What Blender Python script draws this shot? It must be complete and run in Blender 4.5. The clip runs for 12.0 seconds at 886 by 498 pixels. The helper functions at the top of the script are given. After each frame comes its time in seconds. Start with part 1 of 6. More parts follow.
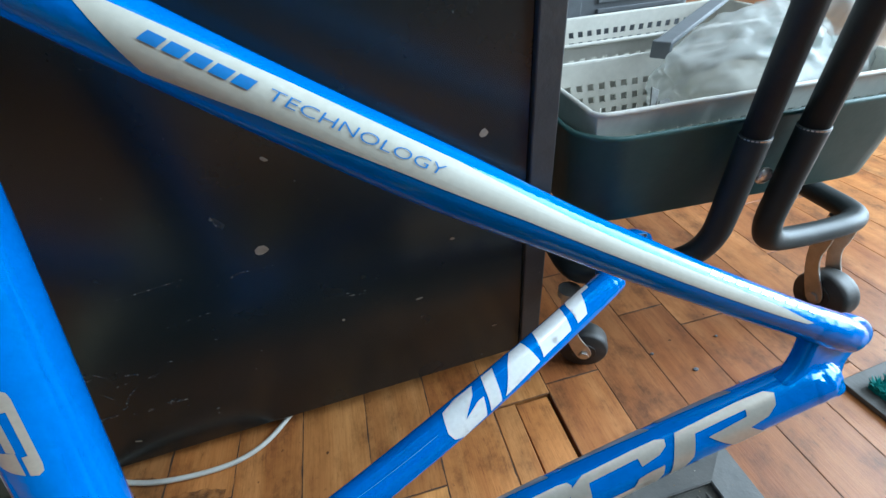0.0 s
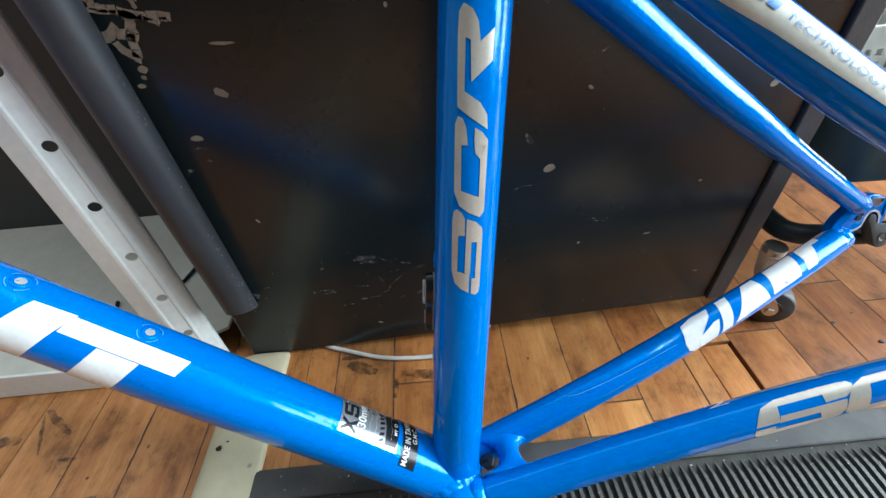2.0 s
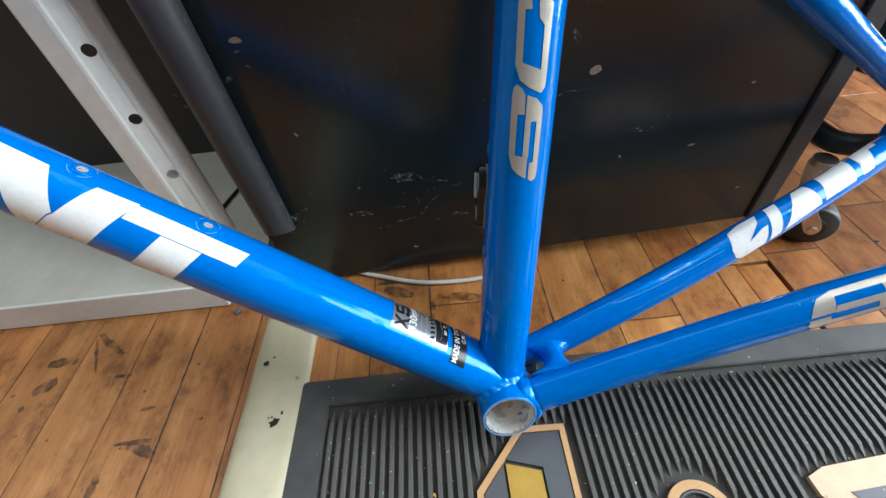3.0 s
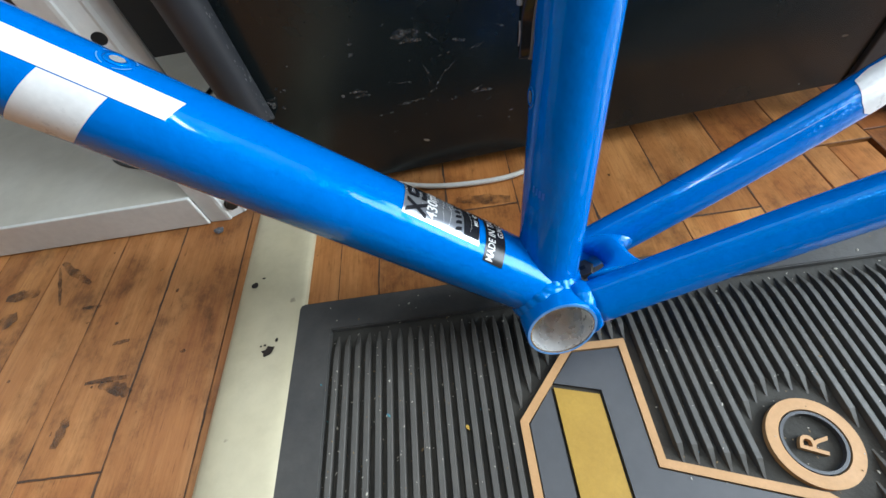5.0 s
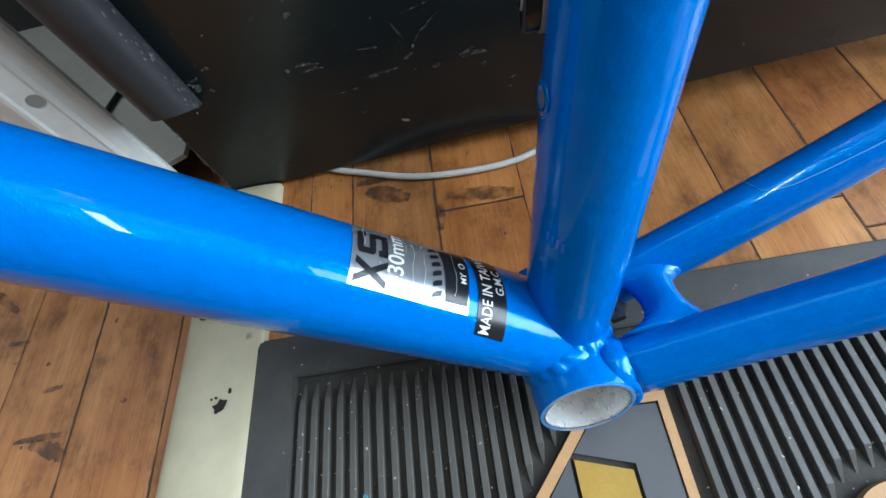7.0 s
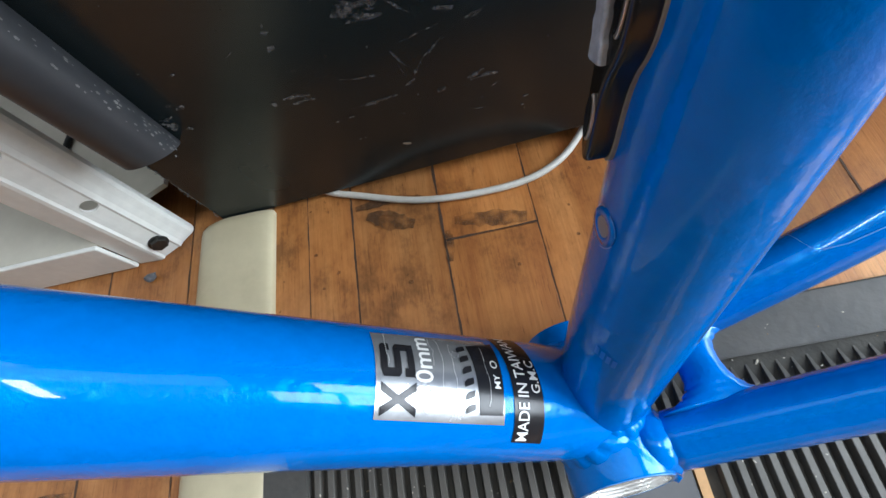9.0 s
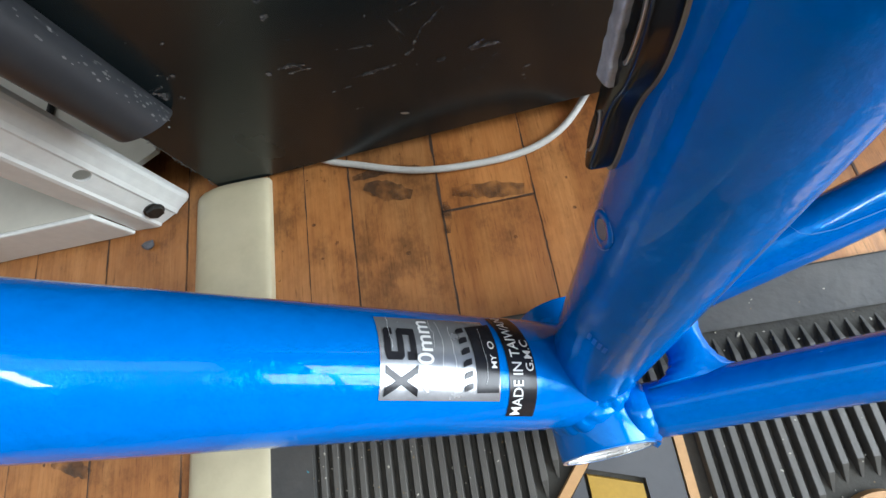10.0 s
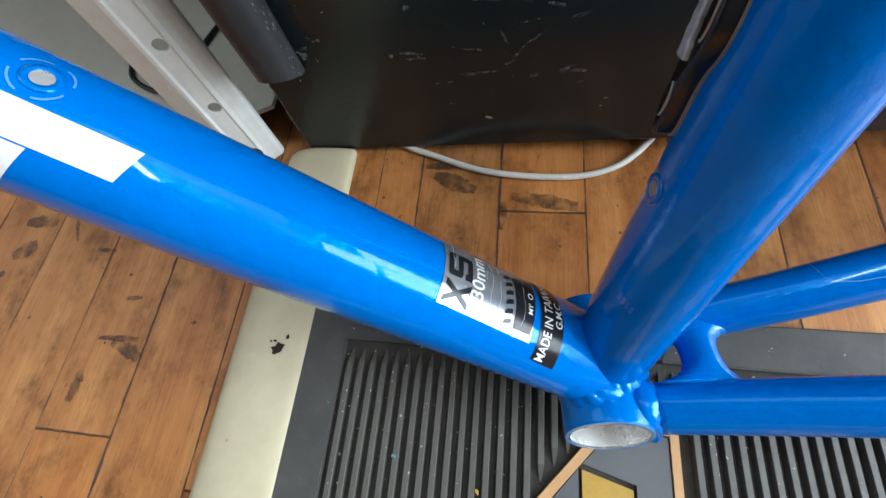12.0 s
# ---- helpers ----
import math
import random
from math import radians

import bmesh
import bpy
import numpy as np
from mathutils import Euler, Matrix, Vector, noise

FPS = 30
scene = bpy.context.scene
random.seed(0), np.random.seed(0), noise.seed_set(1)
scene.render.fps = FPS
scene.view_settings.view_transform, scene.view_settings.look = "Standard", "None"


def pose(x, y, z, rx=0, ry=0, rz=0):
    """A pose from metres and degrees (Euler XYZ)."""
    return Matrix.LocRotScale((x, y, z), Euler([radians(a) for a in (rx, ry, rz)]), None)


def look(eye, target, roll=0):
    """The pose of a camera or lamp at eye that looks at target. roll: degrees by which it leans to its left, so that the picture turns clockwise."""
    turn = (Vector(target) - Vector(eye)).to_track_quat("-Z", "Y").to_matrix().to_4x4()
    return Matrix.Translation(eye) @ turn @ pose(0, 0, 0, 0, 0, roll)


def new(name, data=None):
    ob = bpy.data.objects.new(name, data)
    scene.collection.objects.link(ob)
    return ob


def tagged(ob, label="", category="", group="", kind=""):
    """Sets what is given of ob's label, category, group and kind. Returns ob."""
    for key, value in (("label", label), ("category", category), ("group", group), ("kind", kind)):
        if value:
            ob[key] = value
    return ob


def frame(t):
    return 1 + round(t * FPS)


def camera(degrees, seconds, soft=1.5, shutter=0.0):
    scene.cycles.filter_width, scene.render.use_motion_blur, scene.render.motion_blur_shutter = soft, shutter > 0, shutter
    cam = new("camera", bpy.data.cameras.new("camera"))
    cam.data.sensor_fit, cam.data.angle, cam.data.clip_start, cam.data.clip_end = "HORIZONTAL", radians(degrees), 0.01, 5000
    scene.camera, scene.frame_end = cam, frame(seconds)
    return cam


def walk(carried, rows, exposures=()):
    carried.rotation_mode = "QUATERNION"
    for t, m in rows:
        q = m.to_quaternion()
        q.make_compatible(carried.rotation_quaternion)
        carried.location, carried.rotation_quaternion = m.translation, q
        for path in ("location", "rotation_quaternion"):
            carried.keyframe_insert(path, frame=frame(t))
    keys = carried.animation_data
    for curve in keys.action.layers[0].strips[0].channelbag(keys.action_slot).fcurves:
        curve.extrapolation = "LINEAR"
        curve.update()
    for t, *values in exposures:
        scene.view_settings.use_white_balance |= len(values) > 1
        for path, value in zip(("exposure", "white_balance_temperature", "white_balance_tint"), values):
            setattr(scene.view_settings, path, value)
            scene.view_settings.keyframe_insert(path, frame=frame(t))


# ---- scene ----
cam = camera(93.8, 12.0)
PATH = [
    (0, (0.181, -0.254, 0.389), (0.465, 1.285, -0.857), -6.0),
    (0.5, (0.116, -0.257, 0.409), (0.35, 1.296, -0.829), -4.7),
    (1, (0.06, -0.267, 0.428), (0.211, 1.3, -0.806), -4.4),
    (1.5, (0.022, -0.277, 0.423), (0.105, 1.267, -0.845), -4.2),
    (2, (0.0, -0.298, 0.4), (0.028, 1.208, -0.915), -4.7),
    (2.5, (-0.016, -0.319, 0.379), (-0.031, 1.126, -1.003), -6.0),
    (3, (-0.031, -0.325, 0.368), (-0.07, 1.066, -1.068), -7.4),
    (3.5, (-0.052, -0.335, 0.368), (-0.112, 1.016, -1.105), -8.8),
    (3.7, (-0.056, -0.342, 0.354), (-0.122, 0.993, -1.134), -9.2),
    (5.5, (-0.044, -0.279, 0.275), (-0.173, 0.84, -1.377), -14.4),
    (6, (-0.039, -0.264, 0.268), (-0.194, 0.798, -1.42), -16.5),
    (6.5, (-0.038, -0.249, 0.258), (-0.215, 0.755, -1.463), -18.4),
    (7, (-0.033, -0.222, 0.249), (-0.217, 0.742, -1.494), -19.6),
    (7.2, (-0.031, -0.219, 0.243), (-0.211, 0.762, -1.49), -19.6),
    (9, (-0.038, -0.17, 0.255), (-0.213, 0.623, -1.572), -23.4),
    (9.5, (-0.037, -0.163, 0.266), (-0.215, 0.558, -1.591), -24.6),
    (10, (-0.038, -0.161, 0.262), (-0.225, 0.43, -1.639), -27.7),
    (10.5, (-0.04, -0.161, 0.265), (-0.236, 0.387, -1.648), -28.6),
    (11, (-0.041, -0.163, 0.267), (-0.257, 0.4, -1.64), -27.0),
    (11.5, (-0.047, -0.171, 0.274), (-0.301, 0.492, -1.595), -23.0),
    (12, (-0.052, -0.205, 0.279), (-0.363, 0.567, -1.539), -17.8),
]
walk(cam, [(t, look(eye, target, roll)) for t, eye, target, roll in PATH],
     [(0, 0.08, 5250, 1), (1, 0.5, 5550, 3), (2, 0.48, 5600, 4), (3.5, 0.25, 5900, 8), (5.5, 0.25, 5700, 7), (7, 0.22, 5450, 5), (9, 0.38, 5850, 9), (10.5, 0.38, 5900, 9), (12, 0.28, 5850, 8)])

# ==== world, sun, large lights ====
world = bpy.data.worlds.new("world")
world.use_nodes = True
scene.world = world
wn = world.node_tree.nodes
sky = wn.new("ShaderNodeTexSky")
sky.sky_type = "NISHITA"
sky.sun_disc = False
sky.sun_elevation = radians(40)
sky.sun_rotation = radians(200)
world.node_tree.links.new(sky.outputs[0], wn["Background"].inputs[0])
wn["Background"].inputs[1].default_value = 0.12


def area(name, eye, target, sx, sy, watts, color):
    lamp = bpy.data.lights.new(name, "AREA")
    lamp.shape = "RECTANGLE"
    lamp.size, lamp.size_y, lamp.energy, lamp.color = sx, sy, watts, color
    ob = new(name, lamp)
    ob.matrix_world = look(eye, target)
    return ob


# daylight through the tall shop window and the glazed door, a ceiling tube lamp and an added ceiling fill
area("window_light", (2.17, -0.83, 1.50), (0.0, -0.83, 1.50), 0.74, 2.0, 74, (0.96, 1.0, 1.0))
area("doorway_light", (2.17, -0.04, 1.05), (0.0, -0.04, 1.05), 0.72, 1.9, 74, (0.95, 1.0, 1.0))
area("ceiling_lamp_light", (0.80, -0.62, 2.585), (0.80, -0.62, 0), 0.09, 0.78, 11, (1.0, 0.99, 0.97))
# broad fill light added under the ceiling; it stands for no known lamp
area("ceiling_panel_light", (-0.4, 1.05, 2.655), (-0.4, 1.05, 0), 4.9, 2.5, 58, (0.95, 1.0, 0.99))

# ==== materials ====


def mat(name, c1, c2=None, rough=0.5, scale=30.0, metal=0.0, bump=0.0, bscale=200.0, rvar=0.1, coat=0.0, spec=0.5,
        specks=None, speck_scale=60.0, speck_cut=0.72, stretch=(1, 1, 1), mixcut=(0.3, 0.7), island=0.0, objrand=0.0, blotch=0.0, blotch_scale=14.0, tint=None, grain=0.35, alpha_cut=None, coat_rough=0.06):
    m = bpy.data.materials.new(name)
    m.use_nodes = True
    nt = m.node_tree
    n, l = nt.nodes, nt.links
    b = n["Principled BSDF"]
    tc = n.new("ShaderNodeTexCoord")
    mp = n.new("ShaderNodeMapping")
    mp.inputs["Scale"].default_value = stretch
    l.new(tc.outputs["Object"], mp.inputs[0])
    vec = mp.outputs[0]
    if objrand:
        oi = n.new("ShaderNodeObjectInfo")
        shift = n.new("ShaderNodeVectorMath")
        shift.operation = "MULTIPLY_ADD"
        l.new(oi.outputs["Random"], shift.inputs[0])
        shift.inputs[1].default_value = (37.0, 91.0, 13.0)
        l.new(mp.outputs[0], shift.inputs[2])
        vec = shift.outputs[0]
    c2 = c2 or tuple(v * 0.82 for v in c1)

    def noise_tex(sc, detail=5.0, rough_=0.55):
        t = n.new("ShaderNodeTexNoise")
        t.inputs["Scale"].default_value = sc
        t.inputs["Detail"].default_value = detail
        t.inputs["Roughness"].default_value = rough_
        l.new(vec, t.inputs["Vector"])
        return t.outputs["Fac"]

    def ramp(fac, a, b_, ca=(0, 0, 0, 1), cb=(1, 1, 1, 1)):
        r = n.new("ShaderNodeValToRGB")
        r.color_ramp.elements[0].position, r.color_ramp.elements[1].position = a, b_
        r.color_ramp.elements[0].color, r.color_ramp.elements[1].color = ca, cb
        l.new(fac, r.inputs[0])
        return r.outputs[0]

    col = ramp(noise_tex(scale), mixcut[0], mixcut[1], (*c1, 1), (*c2, 1))
    fine = noise_tex(scale * 9, 3.0)

    def mix(kind, fac, a, b_):
        x = n.new("ShaderNodeMix")
        x.data_type, x.blend_type = "RGBA", kind
        if isinstance(fac, float):
            x.inputs[0].default_value = fac
        else:
            l.new(fac, x.inputs[0])
        l.new(a, x.inputs[6])
        if isinstance(b_, tuple):
            x.inputs[7].default_value = b_
        else:
            l.new(b_, x.inputs[7])
        return x.outputs[2]

    col = mix("MULTIPLY", grain, col, ramp(fine, 0.25, 0.7, (0.72, 0.72, 0.72, 1), (1.0, 1.0, 1.0, 1)))
    if blotch:
        even = n.new("ShaderNodeVectorMath")
        even.operation = "MULTIPLY"
        l.new(vec, even.inputs[0])
        even.inputs[1].default_value = tuple(1 / s for s in stretch)
        for sc, lo_, hi_, dark in ((blotch_scale, 0.40, 0.62, 0.42), (blotch_scale * 5, 0.36, 0.5, 0.5)):
            t = n.new("ShaderNodeTexNoise")
            t.inputs["Scale"].default_value, t.inputs["Detail"].default_value, t.inputs["Roughness"].default_value = sc, 8.0, 0.68
            l.new(even.outputs[0], t.inputs["Vector"])
            col = mix("MULTIPLY", blotch, col, ramp(t.outputs["Fac"], lo_, hi_, (dark, dark * 0.92, dark * 0.85, 1), (1, 1, 1, 1)))
    if objrand:
        lo = 1 - objrand
        col = mix("MULTIPLY", 1.0, col, ramp(oi.outputs["Random"], 0, 1, (lo, lo * 1.03, lo * 1.2, 1), (1, 1, 1, 1)))
    if island:
        ge = n.new("ShaderNodeNewGeometry")
        lo = 1 - island
        col = mix("MULTIPLY", 1.0, col, ramp(ge.outputs["Random Per Island"], 0, 1, (lo, lo * 0.97, lo * 0.92, 1), (1, 1, 1, 1)))
    if specks:
        s = ramp(noise_tex(speck_scale, 3.0, 0.6), speck_cut, speck_cut + 0.03)
        col = mix("MIX", s, col, (*specks, 1))
    l.new(col, b.inputs["Base Color"])
    rr = n.new("ShaderNodeMapRange")
    rr.inputs["To Min"].default_value, rr.inputs["To Max"].default_value = max(rough - rvar, 0.02), min(rough + rvar, 1)
    l.new(noise_tex(scale * 2.3), rr.inputs["Value"])
    l.new(rr.outputs[0], b.inputs["Roughness"])
    b.inputs["Metallic"].default_value = metal
    b.inputs["Coat Weight"].default_value = coat
    b.inputs["Coat Roughness"].default_value = coat_rough
    b.inputs["Specular IOR Level"].default_value = spec
    if tint:
        b.inputs["Specular Tint"].default_value = (*tint, 1)
    if alpha_cut:
        l.new(ramp(noise_tex(alpha_cut[0], 6.0), alpha_cut[1], alpha_cut[2]), b.inputs["Alpha"])
    if bump:
        bp = n.new("ShaderNodeBump")
        bp.inputs["Strength"].default_value = bump
        bp.inputs["Distance"].default_value = 0.002
        l.new(noise_tex(bscale, 6.0), bp.inputs["Height"])
        l.new(bp.outputs[0], b.inputs["Normal"])
    return m


BLUE = mat("blue_gloss_paint", (0.0, 0.148, 0.56), (0.0, 0.137, 0.53), rough=0.10, scale=14, spec=0.55, tint=(0.05, 0.50, 1.0), coat=0.32, coat_rough=0.03, rvar=0.04, bump=0.20, bscale=220)
BLUE_WORN = mat("blue_worn_paint", (0.0, 0.17, 0.70), (0.0, 0.13, 0.58), rough=0.3, scale=60, coat=0.8, bump=0.12, bscale=260, specks=(0.05, 0.09, 0.16), speck_scale=140, speck_cut=0.7)
WHITE_DECAL = mat("white_decal", (0.76, 0.76, 0.74), (0.7, 0.7, 0.68), rough=0.3, scale=40, coat=0.6)
PEARL_DECAL = mat("pearl_decal", (0.50, 0.50, 0.44), (0.45, 0.45, 0.39), rough=0.55, spec=0.3, scale=40, coat=0.06, metal=0.05)
SILVER_DECAL = mat("champagne_silver_decal", (0.58, 0.55, 0.48), (0.5, 0.47, 0.4), rough=0.38, scale=60, metal=0.45, coat=0.6)
GREY_DECAL = mat("grey_decal", (0.26, 0.29, 0.33), (0.2, 0.23, 0.27), rough=0.4, scale=60, metal=0.3, coat=0.6)
BLUE_INK = mat("blue_ink", (0.03, 0.19, 0.52), (0.03, 0.16, 0.45), rough=0.35, scale=80)
FOIL = mat("silver_foil_sticker", (0.46, 0.47, 0.48), (0.37, 0.38, 0.40), rough=0.24, scale=50, metal=0.7, stretch=(1, 1, 1), bump=0.05, bscale=150)
BLACK_INK = mat("black_ink", (0.010, 0.010, 0.012), (0.016, 0.016, 0.018), rough=0.22, spec=0.3, scale=80)
ALU = mat("bare_aluminium", (0.72, 0.72, 0.72), (0.6, 0.6, 0.6), rough=0.25, scale=90, metal=1.0, bump=0.05, bscale=400)
STEEL = mat("zinc_steel", (0.64, 0.62, 0.58), (0.5, 0.48, 0.44), rough=0.38, scale=80, metal=1.0, bump=0.1)
BLACK_GLOSS = mat("black_anodised", (0.006, 0.006, 0.007), (0.01, 0.01, 0.01), rough=0.2, scale=60, coat=0.2, spec=0.4)
PANEL = mat("black_painted_board", (0.0080, 0.0135, 0.0145), (0.0120, 0.0185, 0.0195), rough=0.25, spec=0.5, scale=7, rvar=0.08, bump=0.03, bscale=60, specks=(0.05, 0.048, 0.045), speck_scale=260, speck_cut=0.71)
CHIP = mat("bare_board_chip", (0.34, 0.27, 0.2), (0.22, 0.17, 0.12), rough=0.8, scale=150, bump=0.3)
SCUFF = mat("pale_scuff", (0.26, 0.255, 0.25), (0.13, 0.13, 0.13), rough=0.5, scale=120, alpha_cut=(240, 0.42, 0.68))
EDGE = mat("worn_black_edging", (0.034, 0.035, 0.035), (0.05, 0.05, 0.05), rough=0.45, scale=40, bump=0.15, specks=(0.2, 0.17, 0.14), speck_scale=70, speck_cut=0.73)


def wood(name, by_object, tone=(1.04, 0.96, 0.78)):
    """Worn varnished boards: a tone for each board, streaky grain along y, short dark pores, dull dirt and rubbed pale places."""
    m = bpy.data.materials.new(name)
    m.use_nodes = True
    n, l = m.node_tree.nodes, m.node_tree.links
    b = n["Principled BSDF"]
    tc = n.new("ShaderNodeTexCoord")
    if by_object:
        pick = n.new("ShaderNodeObjectInfo").outputs["Random"]
    else:
        pick = n.new("ShaderNodeNewGeometry").outputs["Random Per Island"]
    shift = n.new("ShaderNodeVectorMath")
    shift.operation = "MULTIPLY_ADD"
    l.new(pick, shift.inputs[0])
    shift.inputs[1].default_value = (3.7, 9.1, 1.3)
    l.new(tc.outputs["Object"], shift.inputs[2])

    def tex(stretch, detail, rough_):
        mp = n.new("ShaderNodeMapping")
        mp.inputs["Scale"].default_value = stretch
        l.new(shift.outputs[0], mp.inputs[0])
        t = n.new("ShaderNodeTexNoise")
        t.inputs["Scale"].default_value, t.inputs["Detail"].default_value, t.inputs["Roughness"].default_value = 1.0, detail, rough_
        l.new(mp.outputs[0], t.inputs["Vector"])
        return t.outputs["Fac"]

    def ramp(fac, *stops):
        r = n.new("ShaderNodeValToRGB")
        while len(r.color_ramp.elements) < len(stops):
            r.color_ramp.elements.new(0.5)
        for e, (p, c) in zip(r.color_ramp.elements, stops):
            e.position, e.color = p, (*c, 1)
        l.new(fac, r.inputs[0])
        return r.outputs[0]

    def mix(kind, fac, p, q):
        x = n.new("ShaderNodeMix")
        x.data_type, x.blend_type = "RGBA", kind
        if isinstance(fac, float):
            x.inputs[0].default_value = fac
        else:
            l.new(fac, x.inputs[0])
        l.new(p, x.inputs[6])
        if isinstance(q, tuple):
            x.inputs[7].default_value = (*q, 1)
        else:
            l.new(q, x.inputs[7])
        return x.outputs[2]

    broad = tex((34, 5, 20), 5.0, 0.6)
    col = ramp(broad, (0.30, (0.335, 0.134, 0.045)), (0.5, (0.465, 0.214, 0.075)), (0.72, (0.60, 0.312, 0.126)))
    col = mix("MULTIPLY", 1.0, col, ramp(pick, (0.0, (0.70, 0.68, 0.72)), (0.45, (1.0, 0.93, 0.86)), (0.75, (0.84, 0.84, 0.88)), (1.0, (1.12, 1.12, 1.05))))
    grain = tex((620, 16, 200), 4.0, 0.65)
    col = mix("MULTIPLY", 0.40, col, ramp(grain, (0.32, (0.60, 0.55, 0.50)), (0.55, (1.0, 1.0, 1.0)), (0.75, (1.12, 1.12, 1.1))))
    pores = tex((900, 70, 300), 2.0, 0.5)
    col = mix("MULTIPLY", 0.55, col, ramp(pores, (0.27, (0.38, 0.34, 0.30)), (0.38, (1.0, 1.0, 1.0))))
    dirt = tex((26, 17, 20), 9.0, 0.72)
    col = mix("MULTIPLY", 0.85, col, ramp(dirt, (0.36, (0.36, 0.34, 0.33)), (0.47, (0.82, 0.80, 0.78)), (0.56, (1.0, 1.0, 1.0))))
    spots = tex((150, 110, 100), 6.0, 0.7)
    col = mix("MULTIPLY", 0.8, col, ramp(spots, (0.27, (0.30, 0.28, 0.27)), (0.34, (1.0, 1.0, 1.0))))
    wash = n.new("ShaderNodeRGB")
    wash.outputs[0].default_value = (*tone, 1)
    col = mix("MULTIPLY", 1.0, col, wash.outputs[0])
    l.new(col, b.inputs["Base Color"])
    gloss = n.new("ShaderNodeMapRange")
    gloss.inputs["To Min"].default_value, gloss.inputs["To Max"].default_value = 0.55, 0.28
    l.new(dirt, gloss.inputs["Value"])
    l.new(gloss.outputs[0], b.inputs["Roughness"])
    b.inputs["Specular IOR Level"].default_value = 0.30
    b.inputs["Coat Weight"].default_value, b.inputs["Coat Roughness"].default_value = 0.06, 0.25
    bp = n.new("ShaderNodeBump")
    bp.inputs["Strength"].default_value, bp.inputs["Distance"].default_value = 0.16, 0.0012
    l.new(grain, bp.inputs["Height"])
    l.new(bp.outputs[0], b.inputs["Normal"])
    return m


WOOD = wood("varnished_parquet", True)
# same parquet, multiplied by a darker tone
WOOD_DARKER = wood("varnished_parquet_darker", True, (0.78, 0.66, 0.58))
WOOD_FAR = wood("varnished_parquet_far", False)
JOINT_DIRT = mat("packed_joint_dirt", (0.05, 0.028, 0.017), (0.09, 0.05, 0.03), rough=0.9, scale=90)
GAP = mat("dark_floor_gap", (0.02, 0.013, 0.009), rough=0.9, scale=50)
CREAM = mat("cream_plastic", (0.60, 0.535, 0.36), (0.47, 0.41, 0.26), rough=0.35, scale=9, bump=0.05, bscale=80, specks=(0.3, 0.25, 0.17), speck_scale=45, speck_cut=0.75, blotch=0.10, blotch_scale=9)
RUBBER = mat("dark_rubber", (0.05, 0.049, 0.047), (0.088, 0.083, 0.075), rough=0.6, scale=25, bump=0.2, bscale=220, specks=(0.16, 0.14, 0.11), speck_scale=110, speck_cut=0.735)
# groove rubber: dirt, plus the shade between ribs put into its colour
GROOVE = mat("dirty_shaded_groove_rubber", (0.028, 0.026, 0.021), (0.050, 0.046, 0.036), rough=0.85, scale=60, bump=0.3, bscale=300, specks=(0.1, 0.09, 0.06), speck_scale=180, speck_cut=0.72)
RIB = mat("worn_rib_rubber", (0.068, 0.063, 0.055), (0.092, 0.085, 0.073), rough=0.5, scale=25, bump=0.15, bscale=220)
ORANGE = mat("tan_rubber_line", (0.55, 0.31, 0.13), (0.47, 0.26, 0.1), rough=0.6, scale=60, bump=0.1)
MUSTARD = mat("mustard_rubber", (0.45, 0.27, 0.03), (0.38, 0.22, 0.02), rough=0.55, scale=60, bump=0.1)
PEACH = mat("peach_rubber", (0.68, 0.47, 0.3), (0.6, 0.4, 0.25), rough=0.6, scale=60, bump=0.1)
FOAM = mat("dark_grey_tube", (0.026, 0.028, 0.032), (0.036, 0.038, 0.042), rough=0.5, scale=20, bump=0.08, bscale=120)
WHITE_METAL = mat("white_powder_coat", (0.80, 0.81, 0.77), (0.73, 0.73, 0.68), rough=0.35, scale=15, bump=0.04, bscale=150)
CREAM_METAL = mat("off_white_painted_metal", (0.62, 0.6, 0.52), (0.54, 0.51, 0.42), rough=0.45, scale=8, bump=0.08, bscale=90, specks=(0.3, 0.26, 0.2), speck_scale=40, speck_cut=0.76)
GREEN_METAL = mat("blackish_green_steel", (0.028, 0.085, 0.080), (0.034, 0.098, 0.092), rough=0.5, scale=20, bump=0.06, bscale=300)
TUBE_GREY = mat("dark_grey_painted_tube", (0.016, 0.022, 0.024), (0.023, 0.03, 0.032), rough=0.5, spec=0.35, scale=20, bump=0.06, bscale=300)
TYRE = mat("black_caster_tyre", (0.02, 0.02, 0.02), (0.035, 0.033, 0.03), rough=0.5, scale=60, bump=0.1)
WHITE_PLASTIC = mat("white_plastic", (0.68, 0.66, 0.60), (0.6, 0.58, 0.52), rough=0.4, scale=20)
GREY_PLASTIC = mat("grey_plastic", (0.16, 0.17, 0.185), (0.12, 0.13, 0.14), rough=0.5, scale=40, bump=0.1)
CABLE = mat("pale_cable", (0.66, 0.64, 0.58), (0.55, 0.53, 0.47), rough=0.45, scale=60)
DARK_CABLE = mat("black_cable", (0.015, 0.015, 0.015), rough=0.5, scale=60)
TURQ = mat("turquoise_tufts", (0.012, 0.24, 0.215), (0.006, 0.15, 0.14), rough=0.8, scale=120)
WALL = mat("plaster_wall", (0.60, 0.60, 0.59), (0.52, 0.52, 0.51), rough=0.8, scale=4, bump=0.1, bscale=60)
CEIL = mat("white_ceiling", (0.42, 0.41, 0.4), (0.36, 0.355, 0.35), rough=0.85, scale=3)
DARK_WALL = mat("dark_back_wall", (0.03, 0.03, 0.032), (0.045, 0.043, 0.042), rough=0.6, scale=6)

